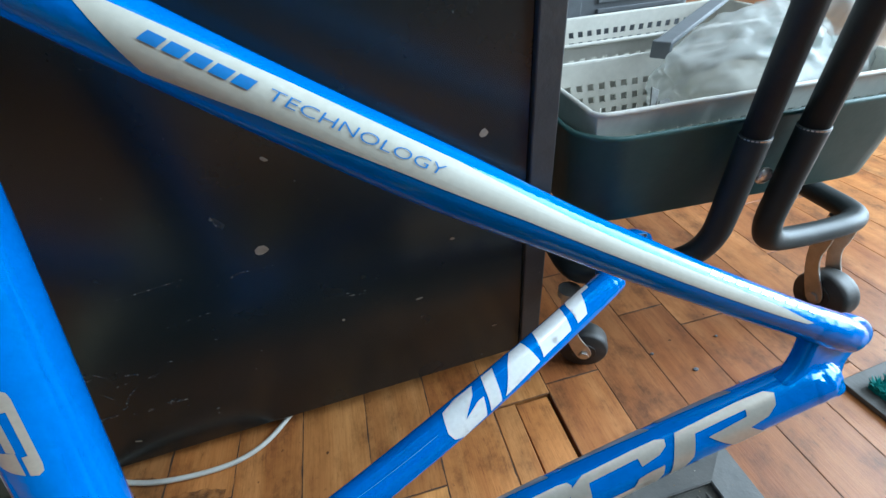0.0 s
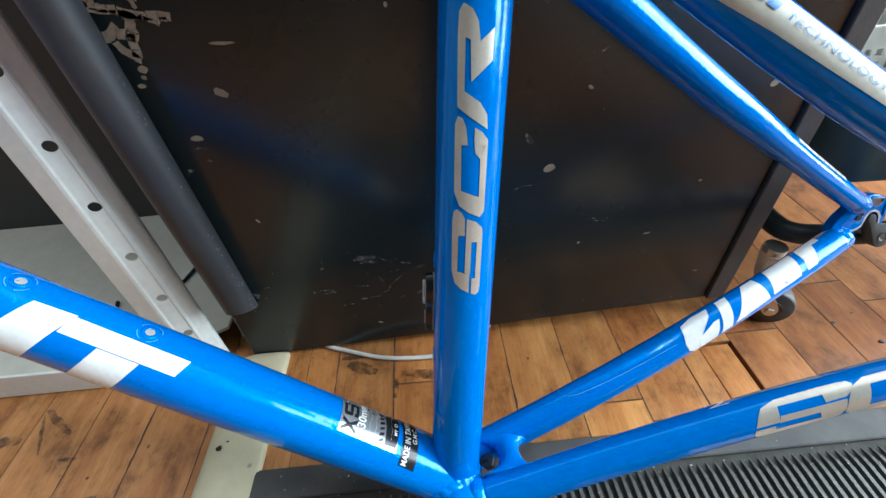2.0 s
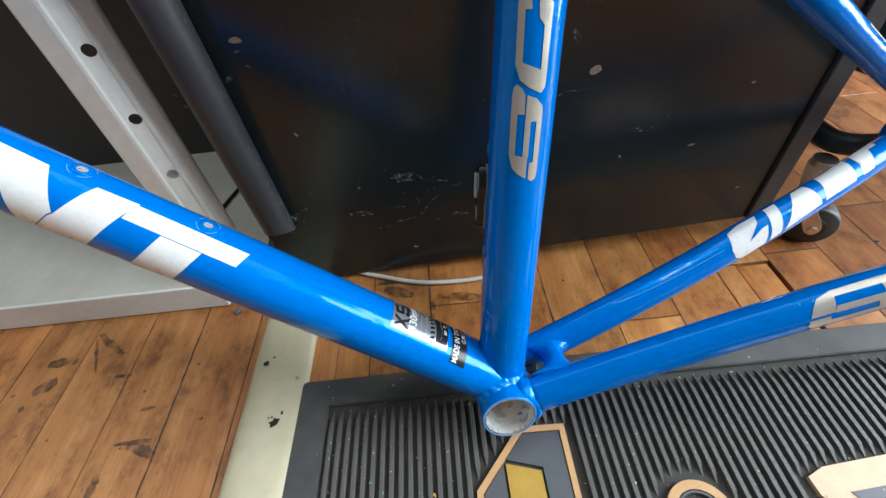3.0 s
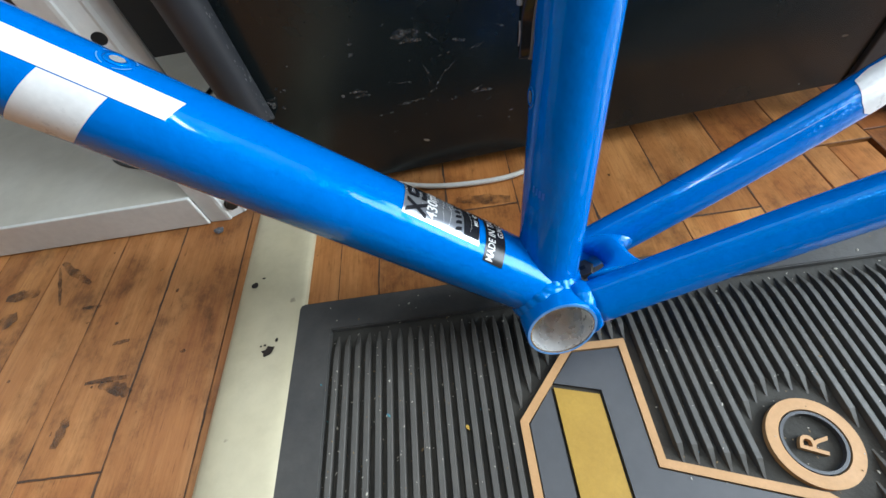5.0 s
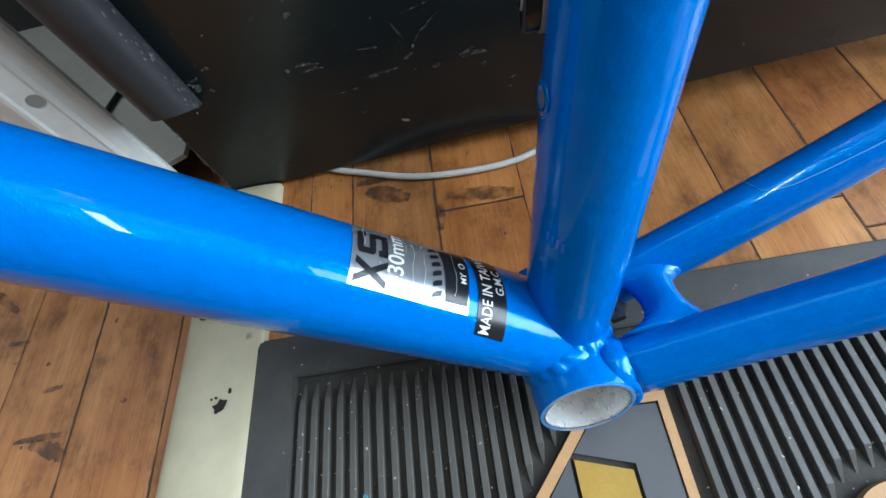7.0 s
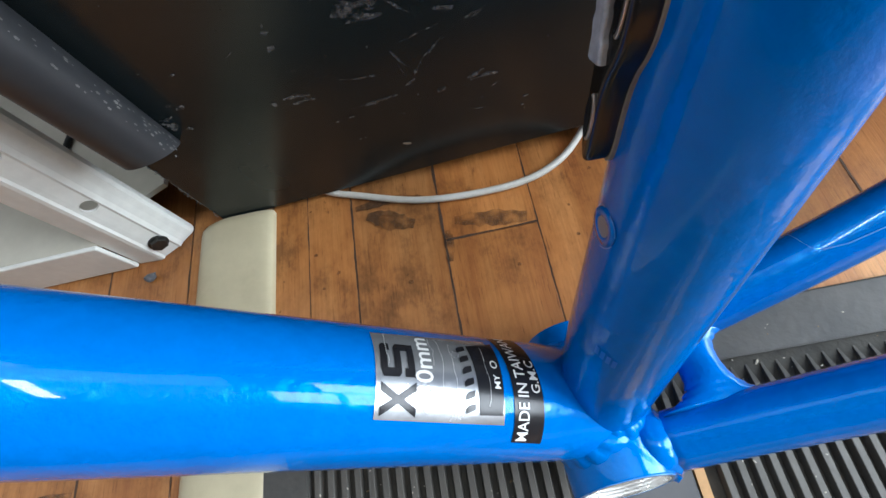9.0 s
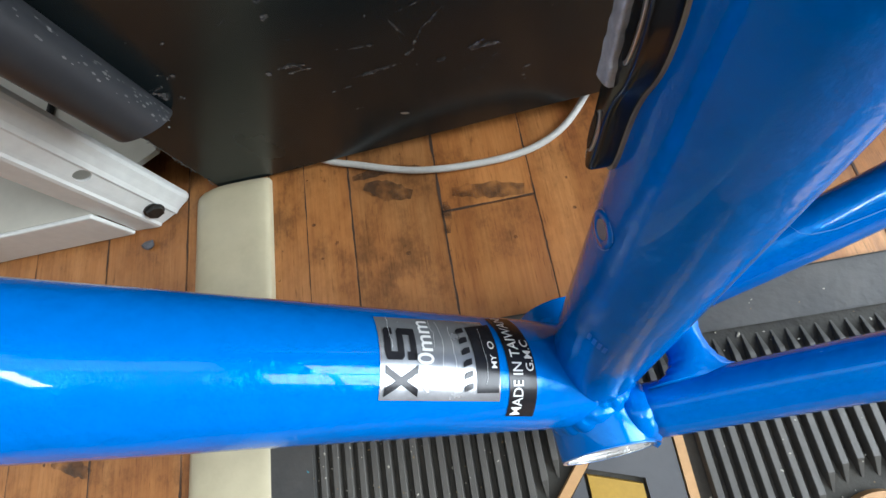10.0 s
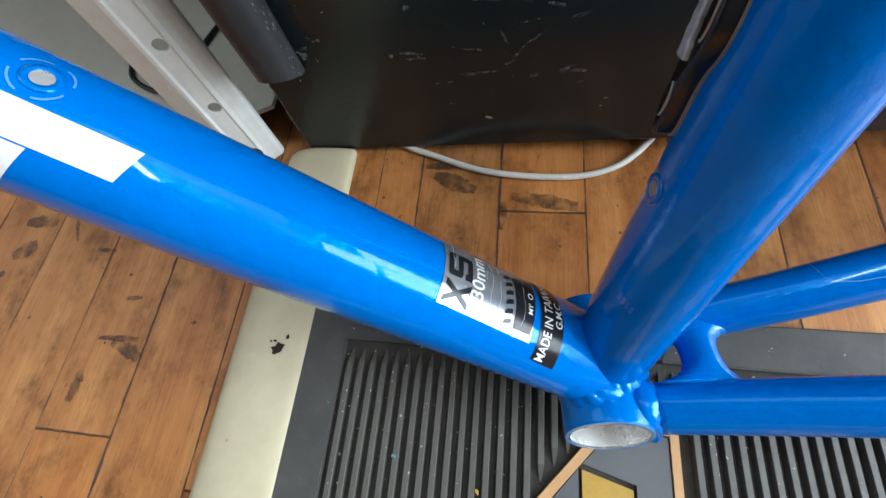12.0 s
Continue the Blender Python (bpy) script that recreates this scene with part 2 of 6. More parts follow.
BORE = mat("machined_bore", (0.95, 0.95, 0.93), (0.88, 0.88, 0.86), rough=0.28, scale=60, metal=0.68)
DARK_STEEL = mat("blackened_steel", (0.05, 0.05, 0.048), (0.09, 0.088, 0.08), rough=0.4, scale=200, metal=0.8, bump=0.2)
# pale blue of rims and film edge; also paints the boss ring highlights
PALE_EDGE_GLINT = mat("pale_blue_edge_and_glint", (0.13, 0.34, 0.70), (0.08, 0.26, 0.62), rough=0.25, scale=90, coat=0.8)
BARE = mat("scratched_bare_alloy", (0.66, 0.67, 0.68), (0.34, 0.345, 0.35), rough=0.42, scale=260, metal=0.25, bump=0.3, bscale=500)
HANGER = mat("worn_black_alloy", (0.028, 0.032, 0.033), (0.045, 0.05, 0.05), rough=0.42, scale=180, bump=0.1, bscale=400)
DARK_POCKET = mat("scuffed_brown_pocket", (0.10, 0.075, 0.06), (0.16, 0.13, 0.12), rough=0.4, scale=200, metal=0.3, bump=0.2)
FLAKE = mat("pale_torn_flakes", (0.22, 0.22, 0.21), (0.1, 0.1, 0.1), rough=0.7, scale=120)
TAN_LINE = mat("tan_bonding_line", (0.4, 0.33, 0.22), (0.3, 0.24, 0.16), rough=0.5, scale=120)
FILM = bpy.data.materials.new("clear_plastic_film")
FILM.use_nodes = True
fb = FILM.node_tree.nodes["Principled BSDF"]
fb.inputs["Base Color"].default_value = (0.62, 0.63, 0.60, 1)
fb.inputs["Roughness"].default_value = 0.32
fb.inputs["Alpha"].default_value = 0.42

# ==== mesh helpers ====


def part(name, bm, material, parent=None, label="", smooth=False):
    me = bpy.data.meshes.new(name)
    bm.normal_update()
    bm.to_mesh(me)
    bm.free()
    me.materials.append(material)
    if smooth:
        me.polygons.foreach_set("use_smooth", [True] * len(me.polygons))
    ob = new(name, me)
    if parent:
        ob.parent = parent
    if label:
        ob["label"] = label
    return ob


def thing(name, label, category, m=None, group="", kind=""):
    ob = new(name)
    ob.empty_display_size = 0.05
    if m is not None:
        ob.matrix_world = m
    return tagged(ob, label, category, group, kind)


def box(x0, y0, z0, x1, y1, z1, bevel=0.0, seg=2, bm=None):
    bm = bm or bmesh.new()
    r = bmesh.ops.create_cube(bm, size=1.0)
    for v in r["verts"]:
        v.co = Vector(((x0 + x1) / 2 + v.co.x * (x1 - x0), (y0 + y1) / 2 + v.co.y * (y1 - y0), (z0 + z1) / 2 + v.co.z * (z1 - z0)))
    if bevel:
        es = list({e for v in r["verts"] for e in v.link_edges})
        bmesh.ops.bevel(bm, geom=es, offset=bevel, segments=seg, affect="EDGES", profile=0.5)
    return bm


def prism(pts, z0, z1, bevel=0.0, seg=2):
    """A plate with the outline pts (x, y), from z0 to z1."""
    bm = bmesh.new()
    vs = [bm.verts.new((x, y, z0)) for x, y in pts]
    f = bm.faces.new(vs)
    r = bmesh.ops.extrude_face_region(bm, geom=[f])
    top = [v for v in r["geom"] if isinstance(v, bmesh.types.BMVert)]
    for v in top:
        v.co.z = z1
    bmesh.ops.recalc_face_normals(bm, faces=bm.faces)
    if bevel:
        es = [e for e in bm.edges if abs(e.verts[0].co.z - e.verts[1].co.z) < 1e-6]
        bmesh.ops.bevel(bm, geom=es, offset=bevel, segments=seg, affect="EDGES", profile=0.5)
    return bm


def circle(cx, cy, r, n=32, a0=0.0, a1=360.0):
    full = abs(a1 - a0) >= 360
    return [(cx + r * math.cos(radians(a0 + (a1 - a0) * i / (n if full else n - 1))), cy + r * math.sin(radians(a0 + (a1 - a0) * i / (n if full else n - 1)))) for i in range(n)]


def round_rect(x0, y0, x1, y1, r, n=6):
    out = []
    for cx, cy, a in ((x1 - r, y1 - r, 0), (x0 + r, y1 - r, 90), (x0 + r, y0 + r, 180), (x1 - r, y0 + r, 270)):
        out += circle(cx, cy, r, n, a, a + 90)
    return out


def ring(p, d, r0, r1, h, n=40):
    """A hollow cylinder from p along d, of inner and outer radius and length h."""
    d = Vector(d).normalized()
    q = d.to_track_quat("Z", "Y").to_matrix()
    bm = bmesh.new()
    rows = []
    for r, z in ((r1, 0), (r1, h), (r0, h), (r0, 0)):
        rows.append([bm.verts.new(Vector(p) + q @ Vector((r * math.cos(2 * math.pi * i / n), r * math.sin(2 * math.pi * i / n), z))) for i in range(n)])
    for a, b in zip(rows, rows[1:] + rows[:1]):
        for i in range(n):
            bm.faces.new((a[i], a[(i + 1) % n], b[(i + 1) % n], b[i]))
    bmesh.ops.recalc_face_normals(bm, faces=bm.faces)
    return bm


def smooth_path(pts, per=8):
    """A Catmull-Rom curve through pts."""
    pts = [Vector(p) for p in pts]
    ext = [pts[0] * 2 - pts[1]] + pts + [pts[-1] * 2 - pts[-2]]
    out = []
    for i in range(1, len(ext) - 2):
        a, b, c, d = ext[i - 1:i + 3]
        for k in range(per):
            t = k / per
            out.append(0.5 * ((2 * b) + (c - a) * t + (2 * a - 5 * b + 4 * c - d) * t * t + (3 * b - a - 3 * c + d) * t ** 3))
    return out + [pts[-1]]


class Tube:
    """A swept tube. ref is the direction from which angles count; radii are pairs along ref and across it."""

    def __init__(self, pts, radii, ref=(0, 0, 1)):
        self.p = [Vector(p) for p in pts]
        self.s = [0.0]
        for a, b in zip(self.p, self.p[1:]):
            self.s.append(self.s[-1] + (b - a).length)
        self.length = self.s[-1]
        self.ref = Vector(ref)
        self.radii = radii

    def at(self, s):
        i = 0
        while i < len(self.p) - 2 and s > self.s[i + 1]:
            i += 1
        a, b = self.p[i], self.p[i + 1]
        f = (s - self.s[i]) / max(self.s[i + 1] - self.s[i], 1e-9)

        def tang(k):
            k0, k1 = max(k - 1, 0), min(k + 1, len(self.p) - 1)
            return (self.p[k1] - self.p[k0]).normalized()

        g = min(max(f, 0), 1)
        d = (tang(i) * (1 - g) + tang(i + 1) * g).normalized()
        nz = (self.ref - d * self.ref.dot(d)).normalized()
        return a + (b - a) * f, d, nz, d.cross(nz)

    def radius(self, s):
        rs = self.radii
        if s <= rs[0][0]:
            return rs[0][1], rs[0][2]
        for (s0, a0, b0), (s1, a1, b1) in zip(rs, rs[1:]):
            if s <= s1:
                f = (s - s0) / (s1 - s0)
                f = f * f * (3 - 2 * f)
                return a0 + (a1 - a0) * f, b0 + (b1 - b0) * f
        return rs[-1][1], rs[-1][2]

    def on(self, s, deg, off=0.0):
        c, d, nz, sd = self.at(s)
        a, b = self.radius(s)
        t = radians(deg)
        return c + nz * (math.cos(t) * (a + off)) + sd * (math.sin(t) * (b + off))

    def mesh(self, n=48, rings=60, cap=True, s0=0.0, s1=None, off=0.0):
        s1 = self.length if s1 is None else s1
        bm = bmesh.new()
        rows = []
        for i in range(rings + 1):
            row = []
            for k in range(n):
                a = s0(360 * k / n) if callable(s0) else s0
                row.append(bm.verts.new(self.on(a + (s1 - a) * i / rings, 360 * k / n, off)))
            rows.append(row)
        for a, b in zip(rows, rows[1:]):
            for k in range(n):
                bm.faces.new((a[k], a[(k + 1) % n], b[(k + 1) % n], b[k]))
        if cap:
            bm.faces.new(rows[0][::-1])
            bm.faces.new(rows[-1])
        bmesh.ops.recalc_face_normals(bm, faces=bm.faces)
        return bm


def wrap(tube, bm2, off=0.0003, ds=0.004, da=6.0):
    """Wraps a flat mesh, whose x is the way along the tube and y the angle in degrees, on the tube's skin."""
    xs = [v.co.x for v in bm2.verts]
    ys = [v.co.y for v in bm2.verts]

    def cut(lo, hi, step, axis):
        k = math.ceil(lo / step) * step
        while k < hi:
            co = (k, 0, 0) if axis == 0 else (0, k, 0)
            no = (1, 0, 0) if axis == 0 else (0, 1, 0)
            bmesh.ops.bisect_plane(bm2, geom=bm2.verts[:] + bm2.edges[:] + bm2.faces[:], dist=1e-7, plane_co=co, plane_no=no)
            k += step

    bmesh.ops.triangulate(bm2, faces=bm2.faces[:])
    cut(min(xs), max(xs), ds, 0)
    cut(min(ys), max(ys), da, 1)
    bmesh.ops.triangulate(bm2, faces=bm2.faces[:])
    for v in bm2.verts:
        v.co = tube.on(v.co.x, v.co.y, off)
    return bm2


def flat(polys):
    """A flat mesh of the outlines polys."""
    bm = bmesh.new()
    for poly in polys:
        bm.faces.new([bm.verts.new((x, y, 0)) for x, y in poly])
    return bm


def face_out(bm, tube):
    for f in bm.faces:
        f.normal_update()
        c = f.calc_center_median()
        best = min(range(len(tube.p)), key=lambda i: (tube.p[i] - c).length_squared)
        s = tube.s[best]
        a, d, _, _ = tube.at(s)
        rad = (c - a) - d * (c - a).dot(d)
        if f.normal.dot(rad) < 0:
            f.normal_flip()
    return bm


def decal(name, tube, polys, material, parent, off=0.0003, label=""):
    bm = face_out(wrap(tube, flat(polys), off), tube)
    return part(name, bm, material, parent, label, smooth=True)


def strokes(path, w, closed=False):
    """A ribbon of width w along a flat path, as quads (mitred)."""
    pts = [Vector((x, y, 0)) for x, y in path]
    n = len(pts)
    left, right = [], []
    for i, p in enumerate(pts):
        a = pts[i - 1] if (i > 0 or closed) else None
        b = pts[(i + 1) % n] if (i < n - 1 or closed) else None
        d1 = (p - a).normalized() if a is not None else (b - p).normalized()
        d2 = (b - p).normalized() if b is not None else d1
        t = (d1 + d2).normalized()
        nn = Vector((-t.y, t.x, 0))
        k = min(1 / max(nn.dot(Vector((-d1.y, d1.x, 0))), 0.35), 2.0)
        left.append(p + nn * (w / 2 * k))
        right.append(p - nn * (w / 2 * k))
    m = n if closed else n - 1
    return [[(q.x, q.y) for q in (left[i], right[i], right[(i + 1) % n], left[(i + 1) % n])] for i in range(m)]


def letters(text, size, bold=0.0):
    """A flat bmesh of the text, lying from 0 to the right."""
    cu = bpy.data.curves.new("letters", "FONT")
    cu.body, cu.size, cu.resolution_u, cu.offset = text, size, 3, bold
    ob = new("letters", cu)
    bpy.context.view_layer.update()
    me = ob.to_mesh()
    bm = bmesh.new()
    bm.from_mesh(me)
    ob.to_mesh_clear()
    bpy.data.objects.remove(ob)
    bpy.data.curves.remove(cu)
    return bm


def letter_decal(name, tube, text, s_of, a_of, width, height, material, parent, off=0.0005, label="", bold=0.0):
    """Letters fitted to a box of width x height and put on the tube by s_of(x, y) and a_of(x, y)."""
    bm = letters(text, 1.0, bold)
    xs = [v.co.x for v in bm.verts]
    ys = [v.co.y for v in bm.verts]
    x0, x1, y0, y1 = min(xs), max(xs), min(ys), max(ys)
    for v in bm.verts:
        x, y = (v.co.x - x0) / (x1 - x0) * width, (v.co.y - y0) / (y1 - y0) * height
        v.co = Vector((s_of(x, y), a_of(x, y), 0))
    bm = face_out(wrap(tube, bm, off), tube)
    return part(name, bm, material, parent, label, smooth=True)

# ==== the room ====
XD = 2.2
floor = part("floor", box(-3, -2.5, -0.06, XD + 0.1, 2.5, -0.012), GAP)
tagged(floor, "worn reddish-brown parquet floor of short boards", "floor", kind="structure")
wall_back = part("wall_back", box(-3, 2.5, -0.06, XD, 2.6, 2.7), WALL)
tagged(wall_back, "plain grey plaster wall of the workshop", "wall", kind="structure")
wall_left = part("wall_left", box(-3.1, -2.5, -0.06, -3, 2.5, 2.7), WALL)
tagged(wall_left, "plain grey plaster wall of the workshop", "wall", kind="structure")
# unseen wall; its dark colour stands for light blocked on the camera's side
wall_front = part("wall_front", box(-3, -2.6, -0.06, XD, -2.5, 2.7), DARK_WALL)
tagged(wall_front, "plain unseen front wall, dark to hold back light", "wall", kind="structure")
ceiling = part("ceiling", box(-3.1, -2.6, 2.7, XD + 0.1, 2.6, 2.8), CEIL)
tagged(ceiling, "plain white ceiling", "ceiling", kind="structure")
WY0, WY1, WZ1 = -1.22, 0.36, 2.52
wall_right = thing("wall_right", "grey plaster wall with a tall shop window and a glazed door", "wall", kind="structure")
part("wall_panel", box(XD, -2.5, -0.06, XD + 0.1, WY0, 2.7), WALL, wall_right)
part("wall_panel", box(XD, WY1, -0.06, XD + 0.1, 2.5, 2.7), WALL, wall_right)
part("wall_panel", box(XD, WY0, WZ1, XD + 0.1, WY1, 2.7), WALL, wall_right)
part("wall_panel", box(XD, WY0, -0.06, XD + 0.1, -0.46, 0.48), WALL, wall_right)
part("transom", box(2.125, WY0, 1.835, 2.16, -0.46, 1.885, 0.003), DARK_WALL, wall_right)
part("mullion", box(2.125, -0.455, 0.0, 2.195, -0.40, WZ1, 0.003), DARK_WALL, wall_right)
lamp = thing("ceiling_lamp", "long white ceiling tube lamp", "lamp", pose(0.80, -0.62, 2.7))
part("housing", box(-0.07, -0.42, -0.1, 0.07, 0.42, 0.0, 0.004), CEIL, lamp)
# unseen housing, added to carry the ceiling fill light
fill_housing = thing("ceiling_lamp", "unseen flat white housing of the added ceiling fill", "lamp", pose(-0.4, 1.05, 2.7))
part("housing", box(-2.5, -1.3, -0.03, 2.5, 1.3, 0.0, 0.004), CEIL, fill_housing)

# ==== black cabinet ====
CX0, CX1 = -0.222, 0.316
cabinet = thing("black_cabinet", "black painted cabinet with chipped and scuffed side", "cabinet", pose(0, 0, 0))


def upright_board(x0, x1, y0, y1, z0a, z0b, z1, bev):
    """A board whose lower edge rises from z0a to z0b."""
    bm = box(x0, y0, 0, x1, y1, z1, bev)
    for v in bm.verts:
        if v.co.z < z1 / 2:
            v.co.z += z0a + (z0b - z0a) * (v.co.x - x0) / (x1 - x0)
    return bm


BOT = lambda x: 0.002 + 0.03 * max(x - CX0, 0) / (CX1 - CX0)
part("side_panel", upright_board(CX0, CX1 - 0.019, 0.0, 0.018, BOT(CX0), BOT(CX1 - 0.019), 0.85, 0.0008), PANEL, cabinet)
part("edge_trim", upright_board(CX1 - 0.0188, CX1, -0.004, 0.022, BOT(CX1 - 0.019), BOT(CX1), 0.85, 0.0012), EDGE, cabinet, "worn black edging strip with rubbed corner")
part("back_board", box(CX0, 0.45, 0.03, CX1 - 0.02, 0.468, 0.85), PANEL, cabinet)
part("side_board", box(CX0, 0.0185, 0.03, CX0 + 0.018, 0.4495, 0.85), PANEL, cabinet)
part("side_board", box(CX1 - 0.04, 0.0225, 0.036, CX1 - 0.022, 0.4495, 0.85), PANEL, cabinet)
part("bottom_board", box(CX0 + 0.0185, 0.0185, 0.04, CX1 - 0.0405, 0.4495, 0.056), PANEL, cabinet)

rng = random.Random(5)


def chip(x, z, w, h, turn=0.0, jag=0.35, n=9):
    pts = []
    for i in range(n):
        a = 2 * math.pi * i / n
        k = 1 - jag * rng.random()
        u, v = math.cos(a) * w / 2 * k, math.sin(a) * h / 2 * k
        c, s = math.cos(radians(turn)), math.sin(radians(turn))
        pts.append((x + u * c - v * s, z + u * s + v * c))
    return pts


def chips(name, polys, material, parent, y=-0.0004):
    bm = bmesh.new()
    for p in polys:
        bm.faces.new([bm.verts.new((x, y, z)) for x, z in p])
    bmesh.ops.triangulate(bm, faces=bm.faces[:])
    for f in bm.faces:
        f.normal_update()
        if f.normal.y > 0:
            f.normal_flip()
    ob = part(name, bm, material, parent)
    ob["label"] = "bare pale chips in the black paint"
    return ob


# one large scratched patch beside the tube
scr = []
for path, w in (
    ([(-0.186, 0.385), (-0.179, 0.368), (-0.168, 0.361), (-0.169, 0.356)], 0.003),
    ([(-0.197, 0.372), (-0.192, 0.358), (-0.176, 0.354), (-0.150, 0.350)], 0.005),
    ([(-0.196, 0.357), (-0.174, 0.3535), (-0.160, 0.3475), (-0.153, 0.349)], 0.0026),
    ([(-0.174, 0.354), (-0.177, 0.342), (-0.181, 0.329)], 0.006),
    ([(-0.195, 0.341), (-0.187, 0.345), (-0.177, 0.340)], 0.006),
    ([(-0.190, 0.338), (-0.185, 0.331), (-0.180, 0.327)], 0.005),
    ([(-0.172, 0.365), (-0.164, 0.362)], 0.006),
):
    fine = []
    for a, b in zip(path, path[1:]):
        for k in range(4):
            fine.append((a[0] + (b[0] - a[0]) * k / 4 + rng.uniform(-0.0009, 0.0009), a[1] + (b[1] - a[1]) * k / 4 + rng.uniform(-0.0009, 0.0009)))
    fine.append(path[-1])
    scr += strokes(fine, w)
for p in scr:
    for i, q in enumerate(p):
        p[i] = (q[0] + rng.uniform(-0.0005, 0.0005), q[1] + rng.uniform(-0.0005, 0.0005))
chips("scratched_patch", scr, CHIP, cabinet)["kind"] = "stuff"
small = [chip(-0.126, 0.333, 0.021, 0.0028, -4), chip(-0.139, 0.302, 0.013, 0.0065, -30), chip(-0.169, 0.271, 0.011, 0.006),
         chip(-0.182, 0.321, 0.008, 0.006), chip(-0.188, 0.311, 0.008, 0.004), chip(0.0995, 0.2175, 0.013, 0.009, 30, 0.5), chip(-0.184, 0.316, 0.005, 0.004),
         chip(-0.152, 0.192, 0.003, 0.006, 30), chip(-0.018, 0.3465, 0.003, 0.004), chip(-0.04, 0.364, 0.005, 0.003, -40), chip(0.264, 0.274, 0.008, 0.007), chip(0.138, 0.378, 0.004, 0.008),
         chip(0.137, 0.132, 0.0035, 0.003), chip(0.203, 0.136, 0.009, 0.0026, 10), chip(0.236, 0.192, 0.005, 0.0028), chip(0.27, 0.077, 0.006, 0.0024), chip(-0.069, 0.042, 0.007, 0.003, -20), chip(0.123, 0.283, 0.006, 0.003, -30)]
for p in small:
    chips("paint_chip", [p], CHIP, cabinet)
scuffs = [chip(-0.171, 0.263, 0.014, 0.002), chip(-0.187, 0.244, 0.012, 0.006, 20, 0.6), chip(0.0805, 0.246, 0.008, 0.014, 30, 0.6), chip(0.128, 0.308, 0.012, 0.0015, 25), chip(-0.07, 0.138, 0.028, 0.008, 3, 0.5),
          chip(-0.067, 0.132, 0.024, 0.0035, 0, 0.5), chip(-0.058, 0.106, 0.002, 0.016, 25), chip(-0.05, 0.098, 0.002, 0.017, -35), chip(-0.077, 0.083, 0.026, 0.0018, 8), chip(-0.056, 0.090, 0.008, 0.002, 30),
          chip(-0.113, 0.095, 0.014, 0.0035, 0, 0.5), chip(-0.021, 0.085, 0.012, 0.0045, 20, 0.6), chip(-0.041, 0.08, 0.006, 0.004), chip(-0.039, 0.109, 0.016, 0.001, 45), chip(-0.016, 0.121, 0.01, 0.0015, 30), chip(-0.184, 0.1, 0.009, 0.007, 0, 0.7), chip(-0.178, 0.096, 0.007, 0.004, 0, 0.6), chip(-0.168, 0.252, 0.004, 0.003)]
for _ in range(16):
    scuffs.append(chip(rng.uniform(-0.185, 0.01), rng.uniform(0.045, 0.155), rng.uniform(0.003, 0.009), rng.uniform(0.0008, 0.0022), rng.uniform(-30, 40), 0.6))


def stroke(pts, w):
    """A drawn-out scratch along pts, pointed at both ends."""
    top = [(x, z + w * (0.5 if 0 < i < len(pts) - 1 else 0.06) * rng.uniform(0.6, 1.2)) for i, (x, z) in enumerate(pts)]
    return top + [(x, z - w * (0.5 if 0 < i < len(pts) - 1 else 0.06) * rng.uniform(0.6, 1.2)) for i, (x, z) in reversed(list(enumerate(pts)))]


scuffs.extend(chip(-0.068 + rng.uniform(-0.011, 0.012), 0.138 + rng.uniform(-0.005, 0.005), rng.uniform(0.004, 0.009), rng.uniform(0.001, 0.003), -12, 0.6) for _ in range(7))
for pts, w in (([(-0.0560, 0.1372), (-0.0520, 0.1335), (-0.0473, 0.1292)], 0.0024), ([(-0.0245, 0.1185), (-0.020, 0.1207), (-0.0149, 0.1217)], 0.0018), ([(-0.0465, 0.1035), (-0.0394, 0.1089), (-0.0328, 0.1128)], 0.0016),
               ([(-0.0917, 0.1034), (-0.08, 0.1005), (-0.0702, 0.1006)], 0.0018), ([(-0.0906, 0.0821), (-0.0767, 0.0821), (-0.0611, 0.0845)], 0.0019), ([(-0.0592, 0.1106), (-0.0588, 0.1018), (-0.0570, 0.093)], 0.0026),
               ([(-0.0242, 0.0817), (-0.015, 0.083), (-0.007, 0.0821)], 0.0032), ([(0.06, 0.1951), (0.078, 0.2028), (0.1065, 0.2031)], 0.0013), ([(0.1406, 0.1574), (0.152, 0.1572), (0.1631, 0.1559)], 0.0014), ([(-0.1223, 0.0994), (-0.115, 0.1), (-0.1082, 0.0982)], 0.004)):
    scuffs.append(stroke(pts, w))
scuffs.extend([chip(-0.0395, 0.080, 0.008, 0.005, 0, 0.6), chip(-0.032, 0.127, 0.012, 0.003, -15, 0.6), chip(-0.1281, 0.0976, 0.004, 0.003), chip(-0.1122, 0.129, 0.006, 0.004, 0, 0.6), chip(-0.11, 0.137, 0.006, 0.003, 0, 0.6)])
for _ in range(9):
    scuffs.append(chip(rng.uniform(-0.196, -0.172), rng.uniform(0.088, 0.118), rng.uniform(0.003, 0.007), rng.uniform(0.001, 0.0035), rng.uniform(-40, 40), 0.6))
for x, z, w, turn in ((-0.045, 0.118, 0.03, 12), (-0.1, 0.075, 0.024, 6), (0.03, 0.17, 0.05, 9), (0.02, 0.205, 0.06, 7), (0.15, 0.16, 0.03, -4)):
    scuffs.append(chip(x, z, w, 0.0009, turn, 0.4, 12))
for p in scuffs:
    chips("scuff_mark", [p], SCUFF, cabinet)["label"] = "dull grey scuff mark"
specks = []
for _ in range(70):
    x, z, r = rng.uniform(-0.18, 0.29), rng.uniform(0.03, 0.38), rng.uniform(0.0006, 0.0016)
    specks.append(chip(x, z, r * rng.uniform(1, 3), r, rng.uniform(0, 180), n=6))
